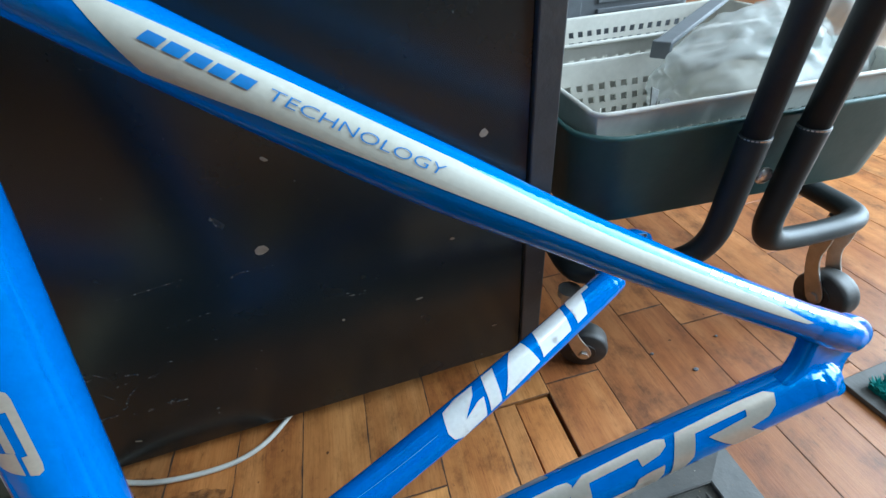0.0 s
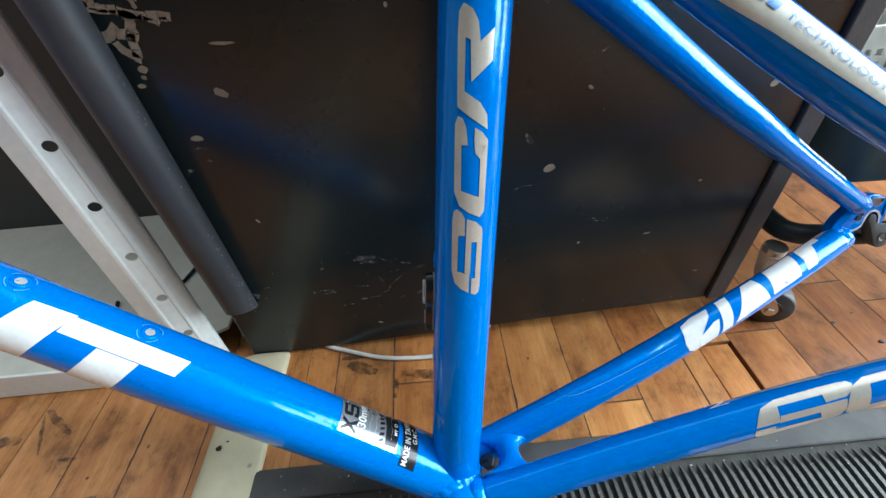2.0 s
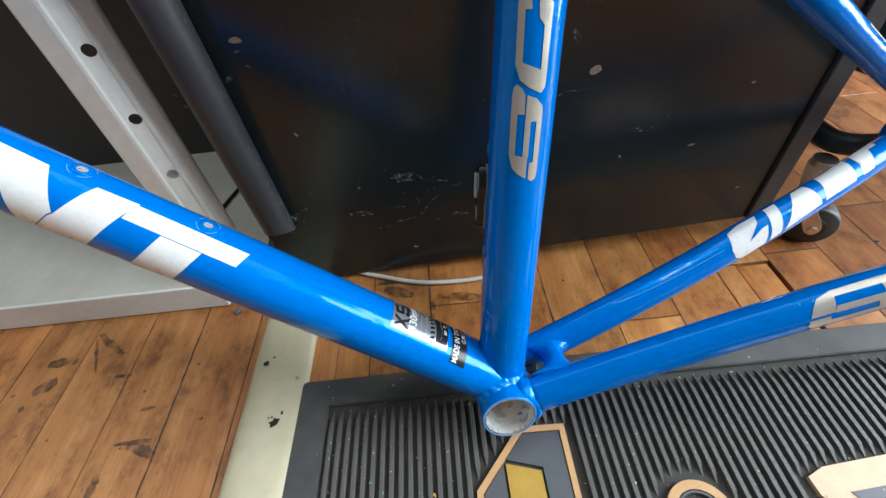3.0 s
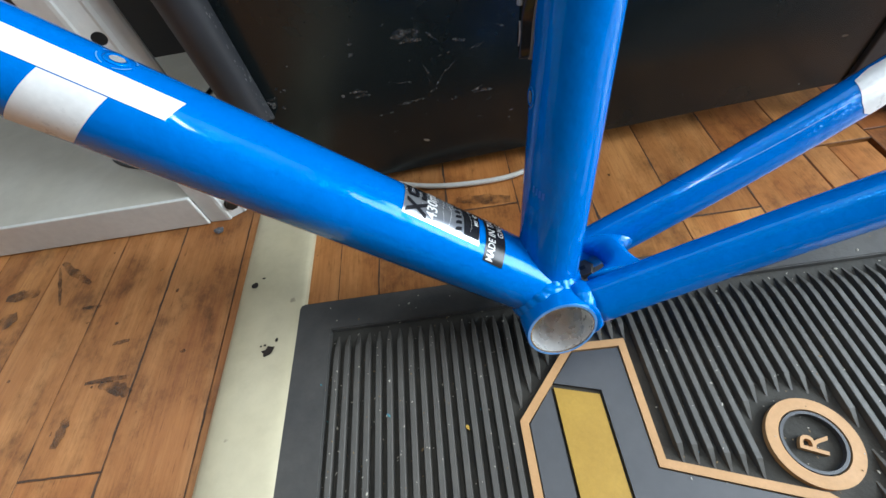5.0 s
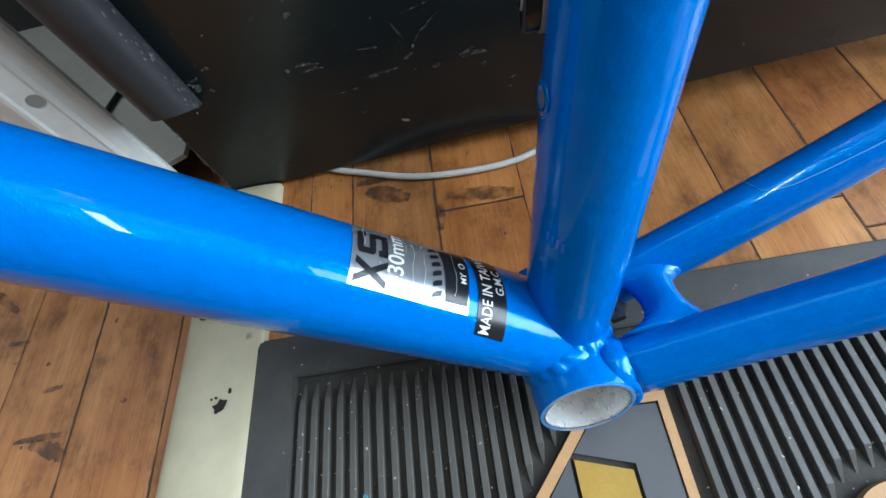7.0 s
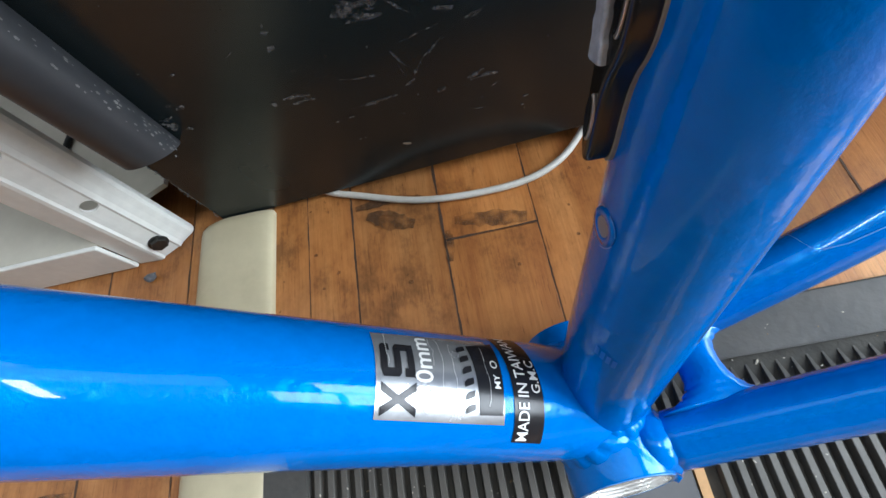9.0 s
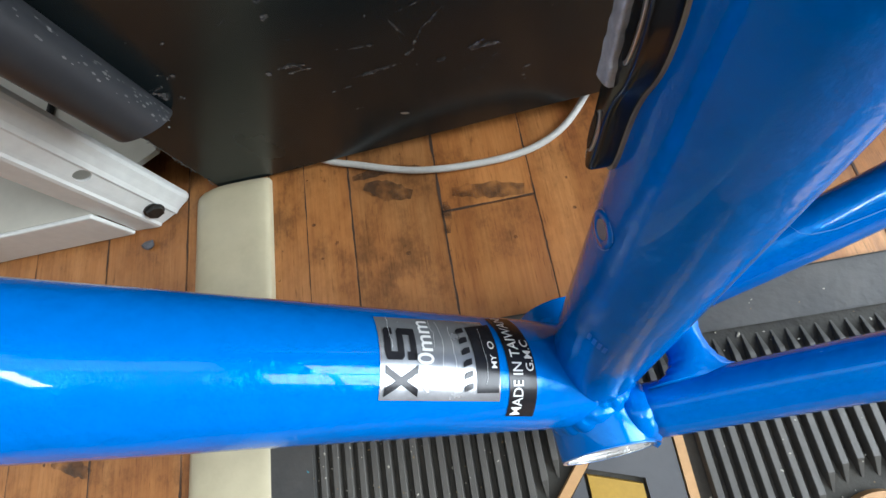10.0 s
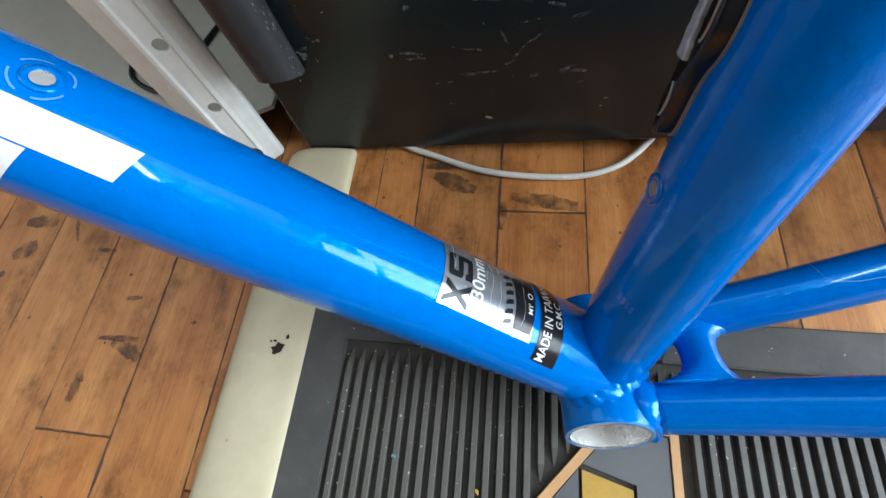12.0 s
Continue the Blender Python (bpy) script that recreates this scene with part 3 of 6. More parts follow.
tiny = chips("scuff_specks", specks, SCUFF, cabinet)
tiny["label"], tiny["kind"] = "tiny pale specks", "stuff"

torn = []
for _ in range(26):
    z = 0.004 + 0.085 * rng.random()
    torn.append(chip(CX0 + rng.uniform(-0.0005, 0.0016), z, rng.uniform(0.0008, 0.0022), rng.uniform(0.001, 0.004), rng.uniform(-40, 40), 0.6, 7))
torn_edge = chips("torn_edge", torn, FLAKE, cabinet)
torn_edge["label"], torn_edge["kind"] = "torn pale edge of the board", "stuff"

# ==== grey tube at the cabinet's edge ====
pipe_t = Tube([(-0.1999, -0.0098, 0.084), (-0.2046, -0.0158, 0.40), (-0.208, -0.022, 1.2)], [(0, 0.0146, 0.0146)], ref=(0, -1, 0))
upright_tube = thing("upright_tube", "dark grey foam-covered upright tube beside the cabinet", "tube", pose(0, 0, 0))
part("sleeve", pipe_t.mesh(40, 30, cap=False, s0=lambda deg: 0.0105 + 0.0078 * math.cos(radians(deg))), FOAM, upright_tube, smooth=True)
part("end_cap", prism(circle(0, 0, 0.0138, 32), 0, 0.003), RUBBER, upright_tube).matrix_local = pose(-0.1999, -0.0098, 0.0965, -27)
flecks = []
for _ in range(110):
    z = 0.09 + 0.24 * rng.random() ** 1.5
    flecks.append((z, rng.uniform(66, 104)))
bm = bmesh.new()
for z, a in flecks:
    r = rng.uniform(0.0004, 0.0012)
    s = z - 0.080
    vs = [bm.verts.new(pipe_t.on(s + r * math.cos(k), a + 60 * r / 0.0146 * math.sin(k) * 0.5, 0.0003)) for k in (0, 1.2, 2.5, 3.7, 5)]
    bm.faces.new(vs)
part("tape_flecks", bm, FLAKE, upright_tube, "torn pale flecks")

# ==== white shelving ====
rack = thing("shelving_rack", "white perforated steel shelving rack standing on the floor", "shelf", pose(0, 0, 0))
LEAN_X, LEAN_Y = -0.018, 0.028
SEC = [(-0.0325, 0.004), (-0.031, -0.0015), (-0.029, -0.003), (-0.0115, -0.004), (-0.009, -0.0035), (-0.0085, -0.0015), (-0.0055, 0.0), (0.0015, 0.004), (0.0035, 0.004), (0.005, 0.007),
       (0.0085, 0.0105), (0.0118, 0.0135), (0.0128, 0.0160), (0.0122, 0.0190), (0.0090, 0.0200)]
PX, PY = -0.2617, -0.0165


def post_point(i, z):
    x, y = SEC[i]
    return Vector((PX + x + LEAN_X * z, PY + y + LEAN_Y * z, z))


def post_mesh(z0, z1):
    """A folded strip with its thickness, and the slanted cut at its foot."""
    bm = bmesh.new()
    rows = []
    for z in (z0, z1):
        out = [bm.verts.new(post_point(i, z)) for i in range(len(SEC))]
        inn = [bm.verts.new(post_point(i, z) + Vector((-0.0012, 0.0016, 0))) for i in range(len(SEC))]
        rows.append(out + inn[::-1])
    n = len(rows[0])
    for i in range(n):
        bm.faces.new((rows[0][i], rows[0][(i + 1) % n], rows[1][(i + 1) % n], rows[1][i]))
    bm.faces.new(rows[0][::-1])
    bm.faces.new(rows[1])
    bmesh.ops.recalc_face_normals(bm, faces=bm.faces)
    return bm


post = part("post", post_mesh(0.001, 1.3), WHITE_METAL, rack)
HN = Vector((0.5, -0.86, 0)).normalized()
# round holes punched through the post
cut_bm = bmesh.new()
HQ = HN.to_track_quat("Z", "Y").to_matrix()
for k in range(20):
    z = 0.0685 + 0.0522 * k
    c = Vector((PX - 0.002 + LEAN_X * z, PY + 0.002 + LEAN_Y * z, z))
    rows = [[cut_bm.verts.new(c + HQ @ Vector((0.0046 * math.cos(2 * math.pi * i / 20), 0.0046 * math.sin(2 * math.pi * i / 20), h))) for i in range(20)] for h in (-0.014, 0.012)]
    for i in range(20):
        cut_bm.faces.new((rows[0][i], rows[0][(i + 1) % 20], rows[1][(i + 1) % 20], rows[1][i]))
    cut_bm.faces.new(rows[0][::-1])
    cut_bm.faces.new(rows[1])
bmesh.ops.recalc_face_normals(cut_bm, faces=cut_bm.faces)
punch = part("punch", cut_bm, WHITE_METAL)
bo = post.modifiers.new("holes", "BOOLEAN")
bo.operation, bo.solver, bo.object = "DIFFERENCE", "EXACT", punch
bpy.context.view_layer.update()
punched = bpy.data.meshes.new_from_object(post.evaluated_get(bpy.context.evaluated_depsgraph_get()))
post.modifiers.clear()
post.data = punched
bpy.data.objects.remove(punch)
c = Vector((PX - 0.002 + LEAN_X * 0.016, PY + 0.002 + LEAN_Y * 0.016, 0.016))
BOLT_M = Matrix.Translation(c) @ HN.to_track_quat("Z", "Y").to_matrix().to_4x4()
bolt = part("bolt", prism(circle(0, 0, 0.0058, 6), 0.0, 0.004, 0.0006), DARK_STEEL, rack, "dark hexagonal steel bolt")
bolt.matrix_local = BOLT_M
part("washer", ring((0, 0, 0), (0, 0, 1), 0.002, 0.0066, 0.0012, 24), DARK_STEEL, rack).matrix_local = BOLT_M
part("shelf_lip", box(-1.3, -0.0225, 0.001, -0.2915, -0.019, 0.037, 0.0012), WHITE_METAL, rack)
part("shelf_plate", prism([(-1.3, -0.0185), (-0.292, -0.0185), (-0.275, 0.006), (-0.2475, 0.020), (-0.2475, 0.2655), (-1.3, 0.2655)], 0.031, 0.0355, 0.0006), CREAM_METAL, rack, "stained off-white shelf plate")
part("back_panel", box(-1.3, 0.266, 0.001, -0.226, 0.28, 0.9), DARK_WALL, rack, "dark back panel")
flakes = []
for x, z, w, h, a in ((-0.372, 0.162, 0.010, 0.018, 60), (-0.374, 0.140, 0.011, 0.016, 75), (-0.363, 0.138, 0.007, 0.018, 70), (-0.391, 0.112, 0.008, 0.016, 70), (-0.375, 0.109, 0.007, 0.014, 80), (-0.372, 0.187, 0.007, 0.010, 20), (-0.375, 0.2, 0.009, 0.006, 0), (-0.366, 0.214, 0.005, 0.004, 0), (-0.397, 0.13, 0.006, 0.010, 60), (-0.362, 0.108, 0.006, 0.010, 70)):
    flakes.append(chip(x, z, w, h, a, 0.6, 9))
chips("paint_flakes", flakes, FLAKE, rack, 0.2655)["label"] = "pale flaked paint spots"

shelf_cable = part("power_cable", Tube(smooth_path([(-0.400, 0.075, 0.038), (-0.388, 0.050, 0.038), (-0.354, 0.034, 0.038), (-0.338, 0.05, 0.038), (-0.333, 0.085, 0.038), (-0.323, 0.125, 0.038), (-0.313, 0.169, 0.038), (-0.322, 0.2, 0.04), (-0.335, 0.24, 0.06), (-0.34, 0.25, 0.1)]), [(0, 0.0022, 0.0022)]).mesh(14, 60), DARK_CABLE, None, smooth=True)
tagged(shelf_cable, "thin black power cable lying on the rack", "cable")

# ==== cable cover strip ====


def strip_mesh():
    x0, x1, h = -0.2405, -0.1815, 0.0088
    prof = [(x0, 0), (x0 + 0.0004, 0.002), (x0 + 0.002, 0.0042), (x0 + 0.005, 0.006), (x0 + 0.009, 0.0072), (x0 + 0.015, 0.0082), (x0 + 0.022, h), (x0 + 0.034, h), (x1 - 0.014, 0.0085), (x1 - 0.008, 0.008), (x1 - 0.0035, 0.0072), (x1 - 0.001, 0.006), (x1, 0.0045), (x1, 0)]
    bm = bmesh.new()
    rows = []
    for y, dx, k in ((-0.0012, 0.0, 1.0), (-0.0035, 0.0, 0.62), (-0.0065, 0.0, 0.3), (-0.012, 0.0, 0.0), (-0.15, -0.0008, 0.0), (-0.3, -0.003, 0.0), (-0.9, -0.008, 0.0)):
        rows.append([bm.verts.new((x + dx + 0.010 * k * k * max(1 - (x - x0) / 0.03, 0), y - 0.004 * k * (1 - z / h) * 0.3, z * (1 - 0.25 * k * k) + 0.0006)) for x, z in prof])
    for a, b in zip(rows, rows[1:]):
        for i in range(len(a) - 1):
            bm.faces.new((a[i], a[i + 1], b[i + 1], b[i]))
        bm.faces.new((a[-1], a[0], b[0], b[-1]))
    bm.faces.new(rows[0][::-1])
    bm.faces.new(rows[-1])
    bmesh.ops.recalc_face_normals(bm, faces=bm.faces)
    return bm


strip = thing("cable_cover", "cream plastic cable cover lying on the floor, chipped", "cable cover", pose(0, 0, 0))
cover = part("cover", strip_mesh(), CREAM, strip, smooth=True)
cover.data.set_sharp_from_angle(angle=radians(35))


def floor_marks(name, polys, z, material, parent, label=""):
    bm = bmesh.new()
    for p in polys:
        bm.faces.new([bm.verts.new((x, y, z)) for x, y in p])
    bmesh.ops.triangulate(bm, faces=bm.faces[:])
    for f in bm.faces:
        f.normal_update()
        if f.normal.z < 0:
            f.normal_flip()
    return part(name, bm, material, parent, label)


floor_marks("chip_mark", [chip(-0.2045, -0.170, 0.013, 0.011, 40, 0.6, 12), chip(-0.199, -0.161, 0.003, 0.004), chip(-0.2075, -0.164, 0.003, 0.002), chip(-0.2105, -0.1645, 0.002, 0.002)], 0.0099, GAP, strip, "dark chipped spots")
floor_marks("screw_hole", [chip(-0.2255, -0.109, 0.007, 0.006, 0, 0.2, 12), chip(-0.219, -0.103, 0.004, 0.002)], 0.0099, GAP, strip, "dark screw hole")

# ==== pale cable on the floor ====
floor_cable = part("mains_cable", Tube(smooth_path([(0.11, 0.12, 0.004), (0.075, 0.045, 0.004), (0.049, 0.006, 0.004), (0.024, -0.016, 0.004), (-0.01, -0.025, 0.004), (-0.065, -0.022, 0.004), (-0.11, -0.008, 0.004), (-0.15, 0.012, 0.004), (-0.17, 0.06, 0.004)]), [(0, 0.0024, 0.0024)]).mesh(16, 90), CABLE, None, smooth=True)
tagged(floor_cable, "thin off-white mains cable lying on the parquet", "cable")

# ==== doormat ====
MX0, MX1, MY0, MY1 = -0.191, 0.435, -0.56, -0.131
IX0, IX1, IY0, IY1 = -0.157, 0.401, -0.53, -0.159
doormat = thing("doormat", "ribbed dark rubber doormat with tan and mustard emblem", "doormat", pose(0, 0, 0))
# shows between the ribs, so it takes the dirty, shade-darkened colour
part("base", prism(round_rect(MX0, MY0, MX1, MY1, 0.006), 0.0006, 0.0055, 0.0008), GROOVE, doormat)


def frame_mesh(o, i, z0, z1, zi):
    """A sloping border between the outer and inner rectangle."""
    bm = bmesh.new()
    rows = []
    for (x0, y0, x1, y1), z in ((o, z0), (o, z1), (i, zi), (i, z0)):
        rows.append([bm.verts.new(p) for p in ((x0, y0, z), (x1, y0, z), (x1, y1, z), (x0, y1, z))])
    for a, b in zip(rows, rows[1:]):
        for k in range(4):
            bm.faces.new((a[k], a[(k + 1) % 4], b[(k + 1) % 4], b[k]))
    bmesh.ops.recalc_face_normals(bm, faces=bm.faces)
    bmesh.ops.bevel(bm, geom=[e for e in bm.edges if e.calc_length() > 0.05 and max(v.co.z for v in e.verts) > z0 + 1e-4], offset=0.0009, segments=2, affect="EDGES")
    return bm


part("border", frame_mesh((MX0 + 0.001, MY0 + 0.001, MX1 - 0.001, MY1 - 0.001), (IX0, IY0, IX1, IY1), 0.0056, 0.0068, 0.0105), RUBBER, doormat)

HEX = [(-0.0315, -0.56), (-0.0315, -0.2385), (0.0085, -0.1935), (0.0465, -0.1945), (0.0455, -0.268), (0.12, -0.292), (0.20, -0.36), (0.20, -0.56)]
HEX_IN = [(-0.0265, -0.56), (-0.0265, -0.2405), (0.0108, -0.1985), (0.0418, -0.1992), (0.0408, -0.2715), (0.117, -0.2962), (0.195, -0.363), (0.195, -0.56)]
RC, RR = (0.1265, -0.268), 0.0235
PAD = [(0.212, -0.250), (0.226, -0.2445), (0.300, -0.2385), (0.330, -0.245), (0.345, -0.262), (0.33, -0.275), (0.345, -0.29), (0.335, -0.33), (0.22, -0.33), (0.222, -0.276), (0.213, -0.262)]


def inside(p, poly):
    x, y = p
    c = False
    for (x0, y0), (x1, y1) in zip(poly, poly[1:] + poly[:1]):
        if (y0 > y) != (y1 > y) and x < (x1 - x0) * (y - y0) / (y1 - y0) + x0:
            c = not c
    return c


def free(x, y):
    if inside((x, y), HEX) or inside((x - 0.005, y), HEX) or inside((x + 0.005, y), HEX) or inside((x, y + 0.006), HEX):
        return False
    if math.hypot(x - RC[0], y - RC[1]) < RR + 0.006:
        return False
    return not any(inside((x + dx, y + dy), PAD) for dx in (-0.006, 0, 0.006) for dy in (0, 0.007))


def rib_runs(x):
    """The stretches along y where a rib stands, clear of the emblem."""
    runs, start, y = [], None, IY1 - 0.004
    while y > IY0:
        ok = free(x, y)
        if ok and start is None:
            start = y
        if not ok and start is not None:
            runs.append((start, y))
            start = None
        y -= 0.0015
    if start is not None:
        runs.append((start, IY0))
    return [r for r in runs if r[0] - r[1] > 0.012]




def rib_bm(x, ya, yb):
    """A ridge with a rounded crest and tapering ends."""
    bm = bmesh.new()
    w, h, z = 0.0023, 0.0044, 0.0054
    rows = []
    for y, k in ((ya, 0.0), (ya - 0.010, 0.82), (ya - 0.018, 1.0), (yb + 0.010, 1.0), (yb, 0.0)):
        rows.append([bm.verts.new((x + dx * (0.25 + 0.75 * k), y, z + dz * k)) for dx, dz in ((-w, 0), (-w * 0.78, h * 0.9), (-w * 0.66, h), (w * 0.66, h), (w * 0.78, h * 0.9), (w, 0))])
    for a, b in zip(rows, rows[1:]):
        for i in range(5):
            bm.faces.new((a[i], a[i + 1], b[i + 1], b[i]))
    bmesh.ops.recalc_face_normals(bm, faces=bm.faces)
    return bm


x = -0.152
while x < IX1 - 0.004:
    for ya, yb in rib_runs(x):
        bm = rib_bm(x, ya, yb)
        for f in bm.faces:
            f.normal_update()
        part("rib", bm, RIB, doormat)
    x += 0.00769


def plate(name, poly, z0, z1, material, label=""):
    return part(name, prism(poly, z0, z1), material, doormat, label)


bm = bmesh.new()
up, lo = [], []
for (ox, oy), (ix, iy) in zip(HEX, HEX_IN):
    up.append((bm.verts.new((ox, oy, 0.0092)), bm.verts.new((ix, iy, 0.0092))))
    lo.append((bm.verts.new((ox, oy, 0.0054)), bm.verts.new((ix, iy, 0.0054))))
for i in range(len(HEX) - 1):
    bm.faces.new((up[i][0], up[i][1], up[i + 1][1], up[i + 1][0]))
    bm.faces.new((lo[i][0], up[i][0], up[i + 1][0], lo[i + 1][0]))
    bm.faces.new((lo[i][1], lo[i + 1][1], up[i + 1][1], up[i][1]))
bmesh.ops.recalc_face_normals(bm, faces=bm.faces)
part("emblem_outline", bm, ORANGE, doormat, "raised tan outline")


def shrink(poly, k):
    """The outline moved inwards by k."""
    out = []
    n = len(poly)
    area2 = sum(poly[i][0] * poly[(i + 1) % n][1] - poly[(i + 1) % n][0] * poly[i][1] for i in range(n))
    sg = 1 if area2 > 0 else -1
    for i in range(n):
        p, a, b = Vector(poly[i]), Vector(poly[i - 1]), Vector(poly[(i + 1) % n])
        d1, d2 = (p - a).normalized(), (b - p).normalized()
        n1, n2 = Vector((-d1.y, d1.x)) * sg, Vector((-d2.y, d2.x)) * sg
        m = (n1 + n2).normalized()
        out.append(tuple(p + m * (k / max(m.dot(n1), 0.4))))
    return out


EMB_A = [(-0.0265, -0.56), (-0.0265, -0.2405), (-0.0075, -0.2185), (-0.0075, -0.56)]
EMB_C = [(-0.0075, -0.2185), (0.0108, -0.1985), (0.0418, -0.1992), (0.0408, -0.2715), (0.117, -0.2962), (0.195, -0.363), (0.195, -0.56), (0.0235, -0.56), (0.0215, -0.2265)]
EMB_Y = [(-0.0075, -0.2195), (0.0215, -0.2275), (0.0235, -0.56), (-0.0075, -0.56)]
EMB = mat("smooth_grey_rubber", (0.06, 0.062, 0.068), (0.075, 0.076, 0.08), rough=0.42, scale=18, bump=0.05, bscale=200, specks=(0.15, 0.14, 0.12), speck_scale=90, speck_cut=0.76)
plate("emblem_field", shrink(EMB_A, 0.0009), 0.0054, 0.0085, EMB, "smooth grey field")
plate("emblem_field", shrink(EMB_C, 0.0009), 0.0054, 0.0085, EMB, "smooth grey field")
plate("emblem_bar", shrink(EMB_Y, 0.0011), 0.0054, 0.0089, MUSTARD, "mustard yellow bar")
part("round_mark", ring((RC[0], RC[1], 0.0054), (0, 0, 1), 0.0172, RR, 0.0042, 48), ORANGE, doormat, "raised tan ring")
part("inner_ring", ring((RC[0], RC[1], 0.0054), (0, 0, 1), 0.0148, 0.0164, 0.0038, 48), EMB, doormat)
bm = letters("R", 0.02)
xs = [v.co.x for v in bm.verts]
ys = [v.co.y for v in bm.verts]
mx, my = (min(xs) + max(xs)) / 2, (min(ys) + max(ys)) / 2
for v in bm.verts:
    v.co = Vector((v.co.x - mx, v.co.y - my, 0.0054))
r = bmesh.ops.extrude_face_region(bm, geom=bm.faces[:])
for v in r["geom"]:
    if isinstance(v, bmesh.types.BMVert):
        v.co.z = 0.0088
for v in bm.verts:
    c, s = math.cos(radians(66)), math.sin(radians(66))
    v.co = Vector((RC[0] + v.co.x * c - v.co.y * s, RC[1] + v.co.x * s + v.co.y * c, v.co.z))
bmesh.ops.recalc_face_normals(bm, faces=bm.faces)
part("round_mark_letter", bm, ORANGE, doormat, "raised tan letter R")
PADM = [(0.234, -0.262), (0.31, -0.2565), (0.318, -0.265), (0.30, -0.276), (0.243, -0.275)]
plate("brand_block", PAD, 0.0054, 0.0094, PEACH, "raised peach rounded block")
plate("brand_block_window", PADM, 0.00945, 0.0099, EMB, "dark inset")
GRITS = (mat("pale_grit", (0.55, 0.52, 0.44), (0.35, 0.31, 0.24), rough=0.8, scale=300), mat("brown_grit", (0.25, 0.17, 0.08), (0.15, 0.1, 0.05), rough=0.8, scale=300), mat("blue_grit", (0.06, 0.16, 0.3), (0.05, 0.25, 0.2), rough=0.7, scale=300))
rg = random.Random(9)


def shapes_hold(x, y):
    """Whether the point lies on the smooth emblem."""
    return x > -0.03 and y < -0.195 and not (x > 0.045 and y > -0.30)



for gm, count, kind in ((GRITS[0], 560, "scattered pale grit"), (GRITS[1], 260, "scattered brown grit"), (GRITS[2], 22, "scattered bluish flecks")):
    bm = bmesh.new()
    for _ in range(count):
        x, y = MX0 + 0.03 + 0.58 * rg.random() ** 1.6, rg.uniform(-0.34, MY1 - 0.008)
        if shapes_hold(x, y):
            continue
        onrib = abs(((x + 0.152) / 0.00769 + 0.5) % 1 - 0.5) < 0.26
        r = rg.uniform(0.0002, 0.00048) * (1.9 if rg.random() < 0.07 else 1)
        g = bmesh.ops.create_icosphere(bm, subdivisions=1, radius=r)
        k, a = rg.uniform(1, 2.4), rg.uniform(0, 3.14)
        for v in g["verts"]:
            u, w = v.co.x * k, v.co.y
            v.co = Vector((x + u * math.cos(a) - w * math.sin(a), y + u * math.sin(a) + w * math.cos(a), (0.0098 if onrib else 0.0058) + v.co.z * 0.6))
    part("grit", bm, gm, doormat, kind)["kind"] = "stuff"
# low grit lies between the ridges
floor_marks("leaf_crumb", [chip(-0.064, -0.2385, 0.0028, 0.0045, 20, 0.5)], 0.0101, MUSTARD, doormat, "yellow crumb")

# ==== bicycle frame ====
BM = Matrix(((0.9926, 0.0999, 0.0686, -0.0033), (0.035, 0.3057, -0.9515, -0.1706), (-0.1161, 0.9468, 0.2999, 0.0446), (0, 0, 0, 1)))
bike = thing("bicycle_frame", "glossy blue aluminium bicycle frame standing on the doormat", "bicycle frame", BM)
DA = radians(57.16)
DD = Vector((-math.sin(DA), math.cos(DA), 0))
D0 = Vector((0.002, 0.0047, 0))
AX, AY, AZ = 0.387, 0.1799, -0.0044
RBB = 0.0208
seat_tube = Tube([(0, 0.0, 0), (0, 0.435, 0)], [(0, 0.0183, 0.0183)])
down_tube = Tube([D0, D0 + DD * 0.6], [(0, 0.0232, 0.0206), (0.15, 0.0227, 0.0206), (0.4, 0.0192, 0.0216)])
top_tube = Tube([(0, 0.386, 0), (-0.49, 0.47, 0)], [(0, 0.017, 0.0185), (0.06, 0.016, 0.0165), (0.5, 0.016, 0.018)])
head_tube = Tube([(-0.497, 0.31, 0), (-0.52, 0.50, 0)], [(0, 0.019, 0.019)])


def bez(a, b, c, n=24):
    a, b, c = Vector(a), Vector(b), Vector(c)
    return [a * (1 - t) ** 2 + b * 2 * t * (1 - t) + c * t * t for t in (i / n for i in range(n + 1))]


def stay_paths(s):
    a, e = Vector((0.02, 0.006, s * 0.0215)), Vector((AX, AY, s * 0.081 + AZ))
    m = (a + e) / 2
    m.z, m.y = s * 0.0345, m.y - 0.002
    a2, e2 = Vector((0.005, 0.3861, s * 0.0304)), Vector((AX, AY + 0.01, s * 0.0749 + AZ))
    m2 = (a2 + e2) / 2
    m2.z, m2.y = s * 0.0451, m2.y - 0.01
    if s > 0:
        a2, e2 = Vector((0.005, 0.3926, 0.0155)), Vector((AX, 0.1922, 0.0733))
        m2 = (a2 + e2) / 2 + Vector((-0.0039, -0.0172, 0))
        m2.z = 0.0443
    else:
        m2 += Vector((-0.002, -0.004, 0))
        e2 += Vector((-0.001, -0.002, 0))
    return bez(a, m, e), bez(a2, m2, e2)


def shell_cut(tube, across):
    """Where each line of the tube leaves the hollow shell."""
    return lambda deg: math.sqrt(max(0.0196 ** 2 - (across * math.sin(radians(deg))) ** 2, 1e-8))


